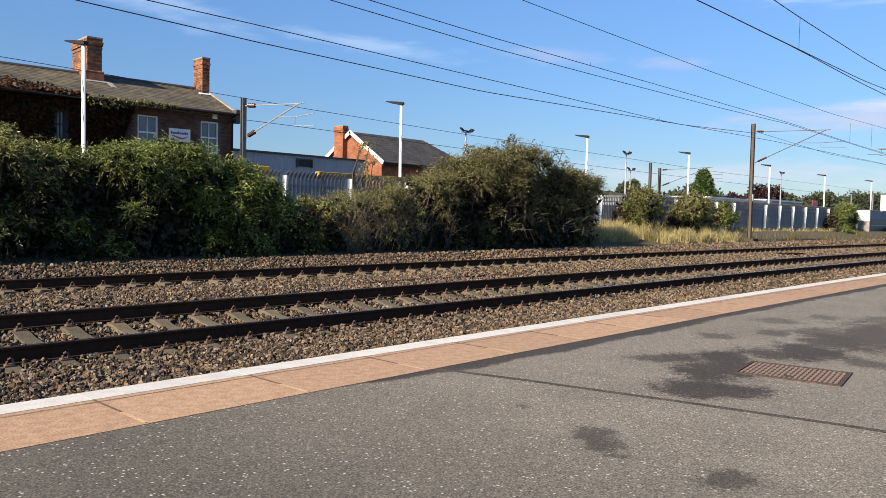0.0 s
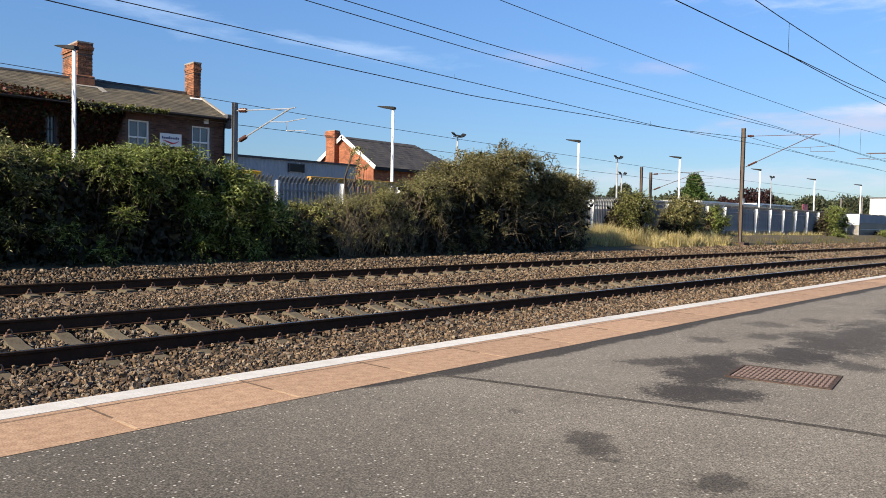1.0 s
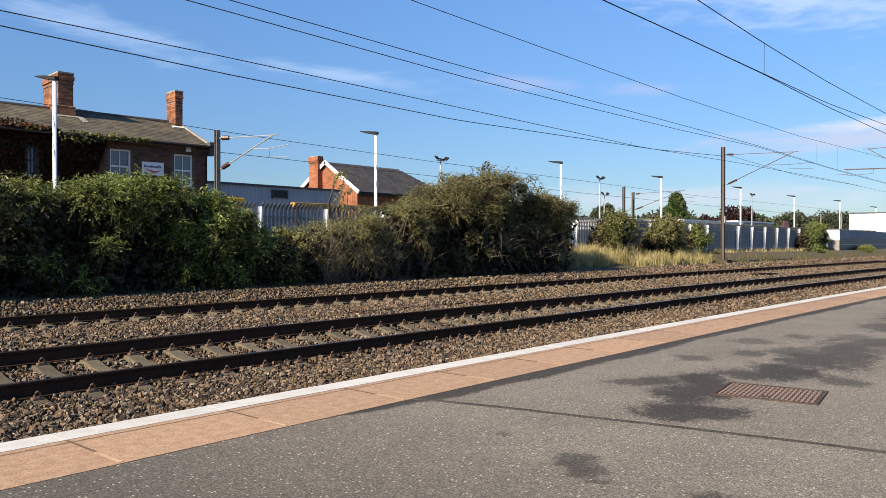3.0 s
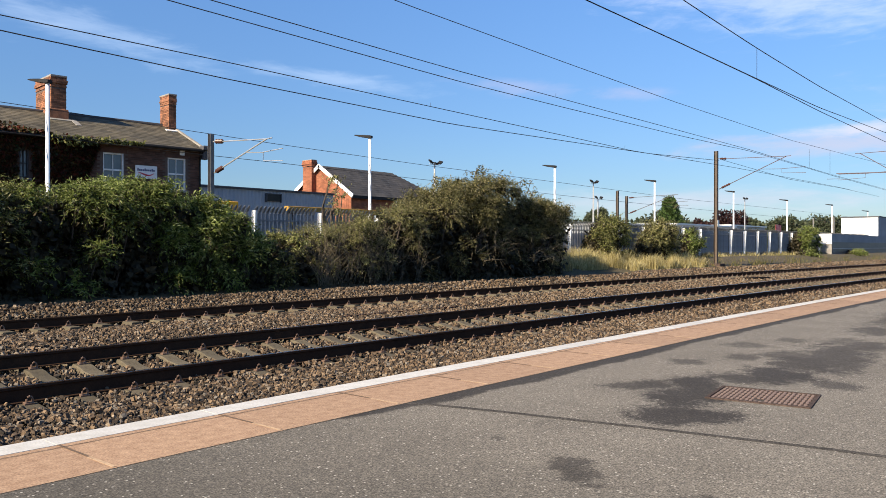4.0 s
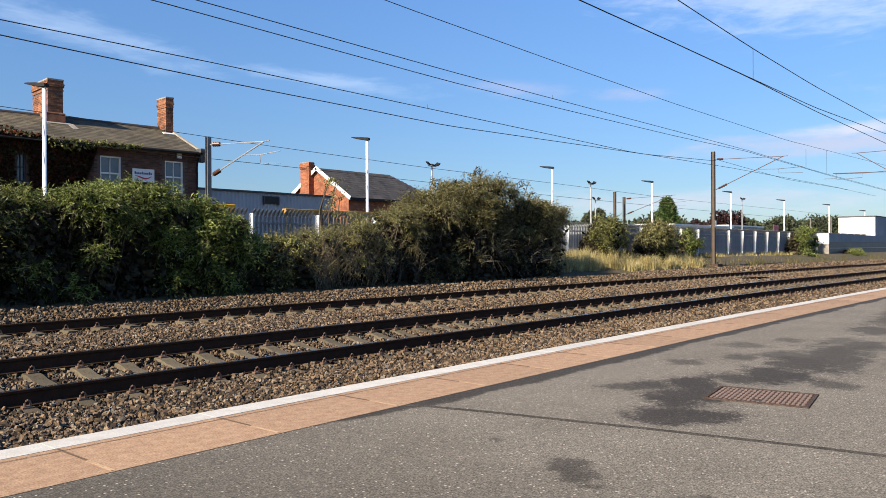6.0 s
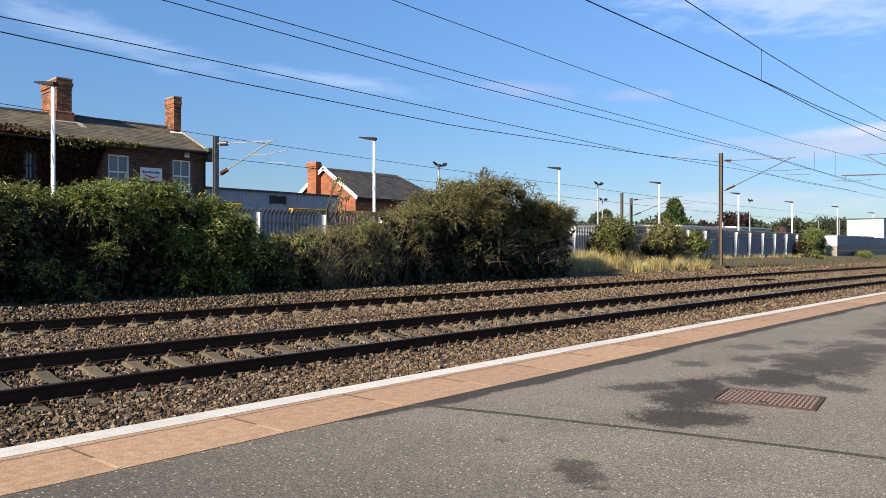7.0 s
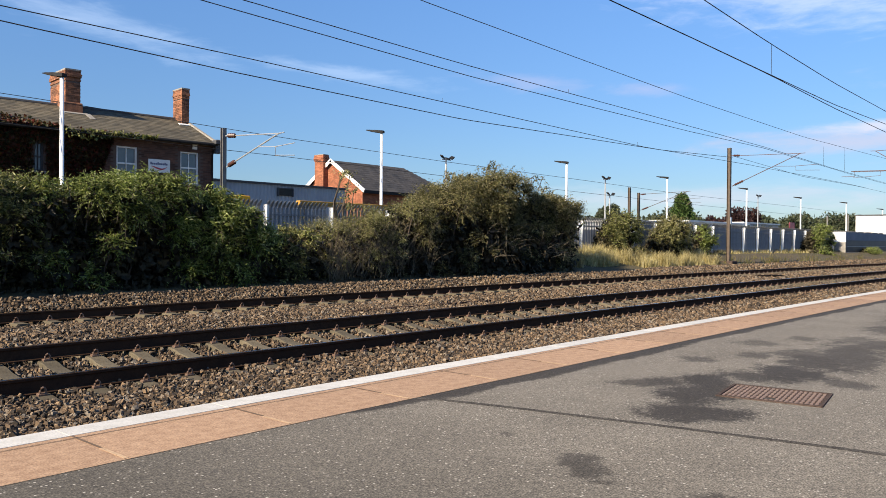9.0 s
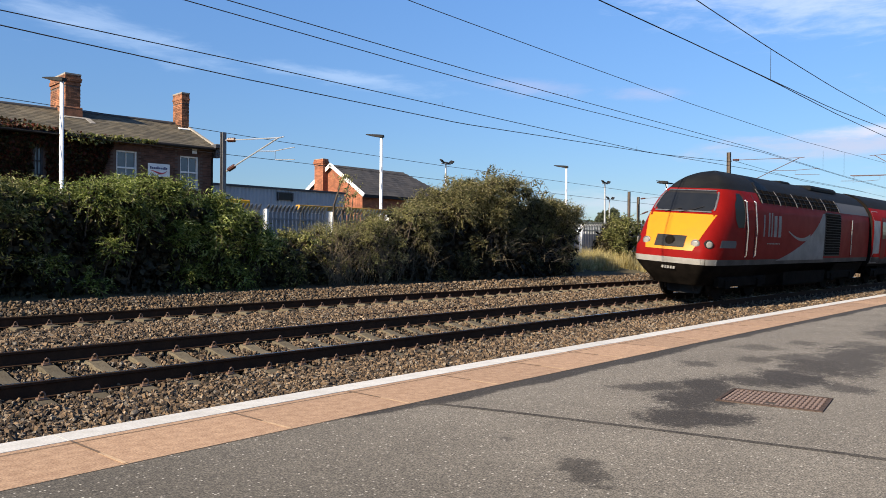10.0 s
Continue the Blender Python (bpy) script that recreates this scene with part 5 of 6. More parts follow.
def stem_fan(parent, seed, x0, x1, y, z0, count, height, spread, label, narrow=0.006):
    """Thin bare stems springing from a few roots and bending outwards."""
    r = random.Random(seed)
    roots = [(r.uniform(x0, x1), y + r.uniform(0, 0.5)) for _ in range(max(2, count // 9))]
    g = Geo()
    for _ in range(count):
        bx, by = r.choice(roots)
        h, s = height * r.uniform(0.5, 1.1), r.gauss(0, spread)
        fy = r.uniform(-0.45, 0.1)
        b = Vector((bx + r.uniform(-0.15, 0.15), by, z0 + r.random() ** 2 * 0.9))
        g.tube([b, b + Vector((s * 0.25, fy * 0.4, h * 0.5)), b + Vector((s * 0.65, fy * 0.8, h * 0.85)), b + Vector((s * 1.1, fy, h * (1.0 - 0.25 * abs(s))))], [narrow * 1.4, narrow * 1.1, narrow * 0.8, narrow * 0.4], 3, caps=False)
    part("dead_wood", g, M["twig"], parent, label)


def swept_stems(parent, seed, x0, x1, y, z0, z1, count):
    """Dead boughs arching out sideways and hanging down at their ends."""
    r = random.Random(seed)
    g = Geo()
    for _ in range(count):
        b = Vector((r.uniform(x0, x1), y + r.uniform(-0.1, 0.4), r.uniform(z0, z1)))
        n, h = r.uniform(0.4, 1.7) * r.choice((1, 1, 1, -0.5)), r.uniform(-0.05, 0.3)
        g.tube([b, b + Vector((n * 0.35, -0.15, h)), b + Vector((n * 0.7, -0.25, h * 0.7)), b + Vector((n, -0.3, h - 0.15 - r.random() * 0.4))], [0.008, 0.007, 0.005, 0.003], 3, caps=False)
    part("dead_wood", g, M["twig"], parent, "pale leafless sweeping boughs")


# the long thicket in front of the fence, bush by bush
DENSE, SPRAY, LOW = "dense dark green overgrown buddleia bush", "leafy green buddleia bush with drooping sprays", "straggly brownish green bush with bare stems"
THICKET = prof_top((0, 3.3), (6.1, 3.11), (6.6, 2.91), (7.2, 2.76), (8.0, 2.71), (8.3, 2.88), (8.6, 2.82), (9.2, 2.88), (9.8, 3.16), (10.3, 3.02), (10.9, 3.13), (11.6, 2.8), (12.2, 2.63), (12.5, 2.49), (13.1, 2.05), (13.4, 1.6), (14.3, 1.55), (14.9, 1.75), (15.8, 1.9), (17.2, 2.05), (18.2, 2.35), (19.3, 2.7), (20.5, 2.8), (21.1, 3.3), (22.4, 3.6), (23.4, 3.95), (24.8, 4.1), (25.4, 3.95), (26.0, 3.35), (28.1, 3.3), (29.2, 3.1), (30.4, 2.6), (30.9, 2.0))
for x0, x1, mt, seed, lab, kw in (
        (1.5, 5.0, "leaf_bush", 1, DENSE, dict()),
        (4.6, 7.7, "leaf_bush", 2, DENSE, dict(recess=0.4, bulge=0.3, low=0.85, slim=0.13, leaf=0.135, plumes=10)),
        (7.3, 10.2, "leaf_green", 3, DENSE, dict(recess=0.4, bulge=0.3, low=0.85, per=95, slim=0.13, leaf=0.135, plumes=10)),
        (9.7, 12.3, "leaf_green", 4, SPRAY, dict(recess=0.5, bulge=0.25, per=100, leaf=0.15, slim=0.14, droop=1.1, plumes=10)),
        (11.8, 13.6, "leaf_green", 5, SPRAY, dict(recess=0.5, bulge=0.35, per=95, leaf=0.15, slim=0.14, droop=1.1, plumes=8)),
        (13.6, 15.4, "leaf_bush", 6, "low dark green bush beside the track", dict(rad=(0.25, 0.45), recess=0.5)),
        (15.2, 17.6, "leaf_dry", 7, LOW, dict(low=0.95, per=95, clumps=2.8, droop=0.4, recess=0.2, bulge=0.2, leaf=0.11, slim=0.12, rad=(0.22, 0.42), plumes=18)),
        (17.3, 20.4, "leaf_dry", 8, LOW, dict(low=0.95, per=95, clumps=2.8, droop=0.4, recess=0.2, bulge=0.2, leaf=0.11, slim=0.12, rad=(0.22, 0.42), plumes=18)),
        (20.0, 23.3, "leaf_olive", 9, "tall brownish green willow-leaved bush", dict(droop=0.6, clumps=2.6, per=100, recess=0.3, bulge=0.25, plumes=20, plume_len=1.15, low=0.9, leaf=0.145, slim=0.115)),
        (22.9, 26.6, "leaf_olive", 10, "tall brownish green willow-leaved bush", dict(droop=0.6, clumps=2.6, per=100, recess=0.3, bulge=0.2, plumes=24, plume_len=1.2, low=0.85, leaf=0.145, slim=0.115)),
        (26.2, 30.0, "leaf_olive", 11, "tall dark bush at the end of the thicket", dict(droop=0.7, clumps=2.4, per=95, recess=0.7, bulge=0.3, plumes=20, plume_len=1.1, low=0.8, leaf=0.145, slim=0.115))):
    swing = bend((x0 + x1) / 2)
    shrub = bush(lab, x0, x1, 17.92 + swing, 20.4, THICKET, 0.0, M[mt], seed, **kw)
    if seed in (7, 8):
        stem_fan(shrub, seed, x0 + 0.4, x1 - 0.4, 18.1, 0.12, 120, 1.4, 0.75, "fans of pale leafless upright stems", 0.0042)
    if seed in (10, 11):
        swept_stems(shrub, seed, x0 - 0.2, x1 - 1.8, 18.0 + swing, 0.7, 1.9, 34)
for cx, cy, w, top_z, mt, lab in ((37.0, 20.0, 1.4, 3.0, "leaf_bush", "small rounded dark shrub in dry grass"), (41.6, 19.2, 1.6, 2.85, "leaf_dry", "small rounded yellowish shrub in dry grass"),
                                  (48.0, 20.2, 0.8, 2.5, "leaf_green", "young bright green sapling by the fence"), (71.5, 19.6, 2.2, 3.0, "leaf_green", "dark green shrub by the grey fence"),
                                  (68.0, 18.4, 0.9, 1.1, "leaf_green", "small weedy shrub beside the railway track"), (80.5, 17.6, 1.6, 1.0, "leaf_green", "low weedy shrub by the navy wall")):
    bush(lab, cx - w, cx + w, cy - min(w, 0.8), cy + min(w, 0.7), lambda x: 0.2 + (top_z - 0.2) * (1 - 0.45 * abs((x - cx) / w) ** 2.2), 0.2, M[mt], int(cx), 0.15, 2.2, 55, (0.3, 0.5), 0.2, 0.4, plumes=5, low=0.95, bulge=0.0)
# thin leafy shoots standing above the thicket
for k, (x, y, zt, mt) in enumerate(((17.0, 19.3, 3.75, "leaf_dry"), (17.5, 19.5, 3.3, "leaf_dry"), (22.3, 19.4, 4.05, "leaf_olive"), (24.6, 19.2, 4.6, "leaf_olive"), (25.3, 19.6, 4.55, "leaf_olive"), (28.1, 19.3, 4.35, "leaf_olive"), (28.9, 19.4, 3.9, "leaf_olive"))):
    bush("thin leafy sapling rising out of the thicket", x - 0.32, x + 0.32, y - 0.3, y + 0.3, lambda q: zt - 0.4 * abs(q - x), 1.9, M[mt], 30 + k, 0.12, 1.2, 7, (0.12, 0.2), 0.0, 0.7, plumes=9, bulge=0.0, inside=0, name="sapling", category="sapling")

# ivy over the brick building's wall and eaves
n = 30000
x = vr.uniform(3.0, 14.4, n)
z = 5.6 - vr.random(n) ** 1.2 * np.where(x < 13.6, 2.9, 2.9 * np.clip((14.5 - x) / 0.9, 0.1, 1))
hole = (x > 11.5) & (x < 12.0) & (z > 3.85) & (z < 5.05)
x, z = x[~hole], z[~hole]
n = len(x)
y = np.full(n, 29.97) - vr.random(n) * 0.12
n2 = 2600
x2 = np.concatenate([vr.uniform(3, 12.6, n2)])
s2 = vr.random(n2) ** 2 * np.clip((12.8 - x2) * 0.16, 0.06, 0.8)
P = np.concatenate([np.stack([x, y, z], 1), np.stack([x2, 29.68 + s2 * 3.3, 5.62 + s2 * 1.37], 1)])
O = np.tile(np.array([[0.1, -0.6, -0.2]]), (len(P), 1))
v, f = leaves(P, O, 0.14, 0.055, 0.4)
n3 = 330
x3 = vr.uniform(12.6, 16.2, n3)
z3 = 5.52 - vr.random(n3) ** 1.6 * np.clip(0.55 - 0.1 * (x3 - 11.5), 0.06, 0.6)
v3, f3 = leaves(np.stack([x3, 29.62 - vr.random(n3) * 0.1, z3 + 0.1], 1), np.tile(np.array([[0.1, -0.6, -0.2]]), (n3, 1)), 0.15, 0.05, 0.5)
ivy = thing("climbing_ivy", "reddening ivy over wall and eaves of the building", "climber", HOUSE_TURN)
part("foliage", raw_mesh("ivy", v, f, M["leaf_ivy"]), None, ivy)
part("hanging_growth", raw_mesh("hanging_growth", v3, f3, M["leaf_bush"]), None, ivy, "green growth hanging from the gutter")
for k in range(7):
    x = 4.5 + 1.4 * k
    part("stem", Geo().tube([(x, 29.93, 0.66), (x + 0.2, 29.94, 2.0), (x - 0.1, 29.94, 3.6), (x + 0.25, 29.94, 5.3)], [0.035, 0.028, 0.02, 0.01], 6), M["bark"], ivy)


def grass(label, x0, x1, y0, y1, n, h0, h1, mat, wid=0.008):
    x, y = vr.uniform(x0, x1, n), vr.uniform(y0, y1, n)
    tuft = np.array([noise.noise((a * 1.1, b * 1.6, 5)) for a, b in zip(x, y)])
    ok = tuft + vr.normal(0, 0.12, n) > -0.02
    x, y, tuft, n = x[ok], y[ok], tuft[ok], int(ok.sum())
    base = np.interp(y, (17.2, 18.0, 18.8, 19.8, 20.6, 22), (-0.6, -0.02, 0.08, 0.33, 0.6, 0.64))
    y = y + K * x * x / 2 * np.clip(1 - (y - 18) / 3, 0.2, 1)
    h = vr.uniform(h0, h1, n) * np.clip(0.85 + 0.8 * tuft, 0.5, 1.4)
    a = vr.uniform(0, 2 * np.pi, n)
    l = vr.normal(0, 0.22, (n, 2)) * h[:, None]
    b = np.stack([x, y, base - 0.03], 1)
    s = np.stack([np.cos(a), np.sin(a), 0 * a], 1) * wid
    mid = b + np.stack([l[:, 0] * 0.35, l[:, 1] * 0.35, h * 0.6], 1)
    tip = b + np.stack([l[:, 0], l[:, 1], h], 1)
    v = np.stack([b - s, b + s, mid + s * 0.8, mid - s * 0.8, mid - s * 0.8, mid + s * 0.8, tip + s * 0.15, tip - s * 0.15], 1)
    f = np.arange(8 * n).reshape(-1, 4)
    tagged(new("grass", raw_mesh("grass", v.reshape(-1, 3), f, mat)), label, "grass", "", "stuff")


grass("tall dry yellow grass at the end of the thicket", 29.8, 36, 19.0, 20.9, 11000, 0.3, 0.9, M["grass_dry"], 0.011)
grass("tall dry yellow grass beside the track", 36, 45, 18.5, 20.9, 15000, 0.25, 0.8, M["grass_dry"], 0.012)
grass("sparse brown and green weeds along the fence", 46, 100, 18.3, 20.9, 9000, 0.15, 0.5, M["grass_low"], 0.016)
grass("sparse dry weeds at the foot of the thicket", 3, 31, 18.7, 19.2, 700, 0.10, 0.3, M["grass_low"], 0.008)
grass("short dry grass along the fence", 45, 80, 20.0, 20.9, 3500, 0.15, 0.45, M["grass_dry"], 0.014)

# ---- trees beyond ----


def tree(x, y, h, w, mat, label, shape="round", n=3000, leaf=0.5, z0=0.55):
    t = thing("tree", label, "tree", pose(x, y, z0))
    g = Geo().tube([(0, 0, -0.3), (0.05, 0, h * 0.3), (0, 0.05, h * 0.6), (0, 0, h * 0.9)], [w * 0.06, w * 0.05, w * 0.03, 0.02], 7)
    for k in range(9):
        a, zz = k * 2.4, h * (0.3 + 0.06 * k)
        g.tube([(0, 0, zz), (w * 0.2 * math.cos(a), w * 0.2 * math.sin(a), zz + h * 0.08), (w * 0.38 * math.cos(a), w * 0.38 * math.sin(a), zz + h * 0.13)], [w * 0.022, w * 0.014, 0.01], 5)
    part("trunk", g, M["bark"], t)
    k = 130 if shape == "cone" else 46
    u = vr.random(k)
    if shape == "cone":
        cz = 0.1 + 0.86 * u
        rad = 0.56 * (1.0 - cz) ** 0.95 * (0.6 + 0.5 * np.minimum(1, cz / 0.2))
    else:
        cz = 0.3 + 0.62 * u
        rad = 0.5 * np.sqrt(np.clip(1 - ((cz - 0.58) / 0.44) ** 2, 0, 1))
    a = vr.uniform(0, 2 * np.pi, k)
    rr = rad * np.sqrt(vr.random(k)) * 0.95
    c = np.stack([rr * np.cos(a) * w, rr * np.sin(a) * w, cz * h], 1)
    i = vr.integers(0, k, n)
    d = vr.normal(0, 1, (n, 3))
    d /= np.linalg.norm(d, axis=1)[:, None]
    sz = w * (0.10 if shape == "cone" else 0.15)
    P = c[i] + d * sz * vr.uniform(0.5, 1.15, (n, 1))
    v, f = leaves(P, d, leaf, leaf * 0.3, 0.2)
    part("crown", raw_mesh("crown", v, f, mat), None, t)


tree(100.4, 45, 7.5, 5.4, M["leaf_conifer"], "dense upright green conifer-like tree", "cone", 26000, 0.26)
tree(80.0, 45, 5.4, 2.9, M["leaf_far"], "round green tree behind the fence", "round", 9000, 0.28)
tree(147, 54, 7.4, 6.2, M["leaf_purple"], "broad purple-leaved tree in the distance", "round", 6000, 0.5)
tree(134, 54, 5.4, 4.6, M["leaf_purple"], "dark purple-leaved tree in the distance", "round", 4500, 0.45)
tree(168, 50, 6.6, 7, M["leaf_far"], "broad green tree in the distance", "round", 4500, 0.6)
tree(190, 48, 7.6, 8, M["leaf_far"], "broad green tree in the distance", "round", 4500, 0.6)
tree(128, 58, 6.0, 8, M["leaf_far"], "broad green tree in the distance", "round", 4500, 0.6)
wv, wf, o = [], [], 0
for k in range(150):
    ang = radians(5 + 60 * k / 150 + vr.uniform(-0.2, 0.2))
    R = vr.uniform(330, 460)
    cx, cy = R * math.cos(ang), R * math.sin(ang)
    h, w = vr.uniform(8, 13), vr.uniform(9, 16)
    n = 520
    d = vr.normal(0, 1, (n, 3))
    d /= np.linalg.norm(d, axis=1)[:, None]
    P = np.array([cx, cy, 0.4 + h * 0.52]) + d * np.array([w * 0.6, w * 0.6, h * 0.5]) * vr.uniform(0.75, 1.08, (n, 1))
    v, f = leaves(P, d, 1.9, 0.7, 0.2)
    wv.append(v), wf.append(f + o)
    o += len(v)
tagged(new("far_woods", raw_mesh("far_woods", np.concatenate(wv), np.concatenate(wf), M["leaf_far"])), "distant line of green woods along the horizon", "woods", "", "stuff")

# ---- the train: a wedge-nosed diesel power car and coaches ----
# local axes: x runs back from the nose, y across, z up from the rail tops
HALF = ((0.0, 0.6), (0.45, 0.85), (0.62, 1.0), (0.85, 1.2), (1.1, 1.34), (1.3, 1.37), (2.3, 1.37), (2.8, 1.34), (3.1, 1.27), (3.35, 1.13), (3.58, 0.95), (3.77, 0.72), (3.9, 0.47), (4.0, 0.2), (4.03, 0.0))
NOSE = ((0.0, 0.95), (0.45, 0.62), (0.62, 0.45), (0.85, 0.22), (1.1, 0.03), (1.26, 0.0), (1.5, 0.03), (1.8, 0.17), (2.2, 0.44), (2.55, 0.70), (2.95, 1.02), (3.3, 1.34), (3.44, 1.52), (3.64, 1.72), (3.8, 1.98), (3.94, 2.35), (4.03, 2.9))


def half_w(z):
    return float(np.interp(z, [p[0] for p in HALF], [p[1] for p in HALF]))


def nose_x(z):
    return float(np.interp(z, [p[0] for p in NOSE], [p[1] for p in NOSE]))


def front_pt(f, z, off=0.0):
    """On the nose: f runs from -1 (one corner) to 1 across; off stands proud of it."""
    w = half_w(z) * 0.94
    a = abs(f)
    x = nose_x(z) + 0.14 * a * a + 0.45 * max(0, (a - 0.76) / 0.24) ** 2.2
    return (x - off, w * f, z)


def side_pt(s, x, z, off=0.0):
    """On the flank: s = -1 or 1; x metres back from the nose."""
    xc = nose_x(z) + 0.59
    w = half_w(z)
    u = min(1, max(0, (x - xc) / 2.2))
    y = w * (0.94 + 0.06 * (u * (2 - u)))
    return (max(x, xc), s * (y + off), z)


def front_patch(f0, f1, z0, z1, off, nf=10, nz=8, skew=None):
    rows = []
    for j in range(nz + 1):
        z = z0 + (z1 - z0) * j / nz
        rows.append([front_pt((f0 + (f1 - f0) * i / nf) * (skew(z) if skew else 1), z, off) for i in range(nf + 1)])
    return rows


def side_patch(s, x0, x1, z0, z1, off, nx=8, nz=6, shift=None):
    rows = []
    for j in range(nz + 1):
        z = z0 + (z1 - z0) * j / nz
        a, b = (x0, x1) if shift is None else shift(z)
        rows.append([side_pt(s, a + (b - a) * i / nx, z, off) for i in range(nx + 1)])
    return rows


def slab(rows, thick, toward):
    """A patch with its back and rim, thick metres deep along toward."""
    g = Geo().grid(rows)
    d = Vector(toward) * thick
    back = [[Vector(p) + d for p in r] for r in rows]
    g.grid([r[::-1] for r in back])
    for a, b in ((rows[0], back[0]), (rows[-1], back[-1]), ([r[0] for r in rows], [r[0] for r in back]), ([r[-1] for r in rows], [r[-1] for r in back])):
        g.grid([list(a), list(b)])
    return g


def hull(zs, x_back):
    """The shell of a power car: round the nose and along both flanks, for the levels zs."""
    g = Geo()
    rows = []
    for z in zs:
        r = [side_pt(1, x, z) for x in (x_back, 12, 8, 5, 3.9)] + [side_pt(1, nose_x(z) + 0.59 + 2.2 * k / 6, z) for k in (5, 4, 3, 2, 1)]
        r += [front_pt(1 - 2 * k / 28, z) for k in range(29)]
        r += [side_pt(-1, nose_x(z) + 0.59 + 2.2 * k / 6, z) for k in (1, 2, 3, 4, 5)] + [side_pt(-1, x, z) for x in (3.9, 5, 8, 12, x_back)]
        r = [(max(p[0], 0), p[1], p[2]) for p in r]
        rows.append(r)
    g.grid(rows)
    return g


def levels(a, b, n):
    return [a + (b - a) * i / n for i in range(n + 1)]


M["train_grime"] = surf("train_grime", (0.10, 0.085, 0.07), (0.06, 0.05, 0.042), 1.2, 0.8, 0, grain=0.2, spec=0.1)
M["screen_rim"] = surf("screen_rim", (0.16, 0.16, 0.165), (0.10, 0.10, 0.105), 9, 0.45, 0, metal=0.4, grain=0.1)
PCL = 16.3
power = thing("power_car", "red and yellow diesel power car with wedge nose, moving", "locomotive")
body = part("body", hull(levels(1.27, 3.38, 26), PCL), M["train_red"], power, "glossy dark red bodyside", True)
roof_ob = part("roof", hull([3.38, 3.42, 3.48, 3.54, 3.60, 3.66, 3.72, 3.78, 3.84, 3.90, 3.95, 4.0, 4.03], PCL), M["roof_dark"], power, "dark grey roof dome", True)
band = part("bumper_band", hull(levels(1.10, 1.27, 3), PCL), M["train_grime"], power, "grimy lower bodyside", True)
part("nose_band", Geo().grid(front_patch(-1.0, 1.0, 1.10, 1.27, 0.010, 24, 3)), M["train_white"], power, "white band across the nose", True)
part("valance", hull([0.45, 0.55, 0.65, 0.8, 0.95, 1.10], 3.4), M["under"], power, "black front valance", True)
back = Geo()
zs = [0.9] + levels(1.10, 4.03, 20)
ring = [(PCL, half_w(z), z) for z in zs] + [(PCL, -half_w(z), z) for z in zs[::-1]]
back.add(ring, [tuple(range(len(ring)))])
part("end_wall", back, M["under"], power)
# yellow panel and windscreen on the nose
part("nose_panel", Geo().grid(front_patch(-0.80, 0.80, 1.49, 2.58, 0.010, 14, 10, lambda z: 0.72 + 0.33 * (z - 1.49) / 1.09)), M["train_yellow"], power, "bright warning-yellow nose panel", True)
ws = part("windscreen", Geo().grid(front_patch(-0.74, 0.74, 2.68, 3.30, 0.016, 12, 8, lambda z: 1.0 - 0.10 * abs((z - 2.99) / 0.31) ** 6)), M["dark_glass"], power, "dark curved windscreen", True)
for f0, f1, z0, z1 in ((-0.775, -0.74, 2.70, 3.28), (0.74, 0.775, 2.70, 3.28), (-0.71, 0.71, 2.64, 2.675), (-0.71, 0.71, 3.305, 3.335)):
    part("screen_frame", slab(front_patch(f0, f1, z0, z1, 0.035, 8, 6), 0.03, (1, 0, 0)), M["screen_rim"], ws, "worn metal windscreen surround")
part("wiper", Geo().tube([front_pt(0.42, 2.62, 0.05), front_pt(0.22, 2.68, 0.05), front_pt(0.02, 2.74, 0.05)], 0.012, 5), M["black"], ws)
part("blind", slab(front_patch(-0.70, 0.70, 3.22, 3.28, 0.020, 10, 1), 0.003, (1, 0, 0)), M["black"], ws, "dark sun blind along the screen's top")
part("wiper", Geo().tube([front_pt(0.05, 2.62, 0.05), front_pt(-0.3, 2.72, 0.05), front_pt(-0.5, 2.82, 0.05)], 0.012, 5), M["black"], ws)
part("coupling_cover", slab(front_patch(-0.36, 0.36, 1.58, 1.92, 0.03, 6, 4), 0.03, (1, 0, 0)), M["black"], power, "black coupling hatch")
part("coupling_boss", Geo().tube([Vector(front_pt(0, 1.76, 0.03)), Vector(front_pt(0, 1.76, 0.09))], [0.16, 0.12], 14), M["under"], power)
M["headlight"] = surf("headlight_lens", (0.30, 0.29, 0.26), (0.20, 0.19, 0.175), 6, 0.15, 0, grain=0.05, spec=0.7)
M["cab_glass"] = surf("cab_side_glass", (0.010, 0.014, 0.013), (0.014, 0.018, 0.017), 2, 0.35, 0, grain=0, spec=0.04)
for f, z, mt, rim, q in ((-0.60, 1.70, "headlight", "screen_rim", 1.0), (0.60, 1.70, "headlight", "screen_rim", 1.0), (-0.87, 1.70, "headlight", "black", 1.05), (0.87, 1.70, "headlight", "black", 1.05)):
    c = Vector(front_pt(f, z))
    e = Vector(front_pt(f + 0.03, z)) - Vector(front_pt(f - 0.03, z))
    nrm = Vector((-e.y, e.x, 0)).normalized()
    nrm = -nrm if nrm.x > 0 else nrm
    hl = part("headlight", Geo().tube([c - nrm * 0.05, c + nrm * 0.02, c + nrm * 0.028], [0.13 * q, 0.13 * q, 0.115 * q], 18), M[rim], power, "round headlight in a dull metal rim" if q == 1 else "round lamp in a black rim")
    part("lens", Geo().tube([c + nrm * 0.02, c + nrm * 0.034, c + nrm * 0.044], [0.094 * q ** 2, 0.088 * q ** 2, 0.06 * q], 18), M[mt], hl)
g = Geo()
for i in range(5):
    p = Vector(front_pt(-0.16 + 0.075 * i, 0.97, 0.012))
    g.obox(p, (0.02, 0.055, 0.10), Matrix.Identity(3))
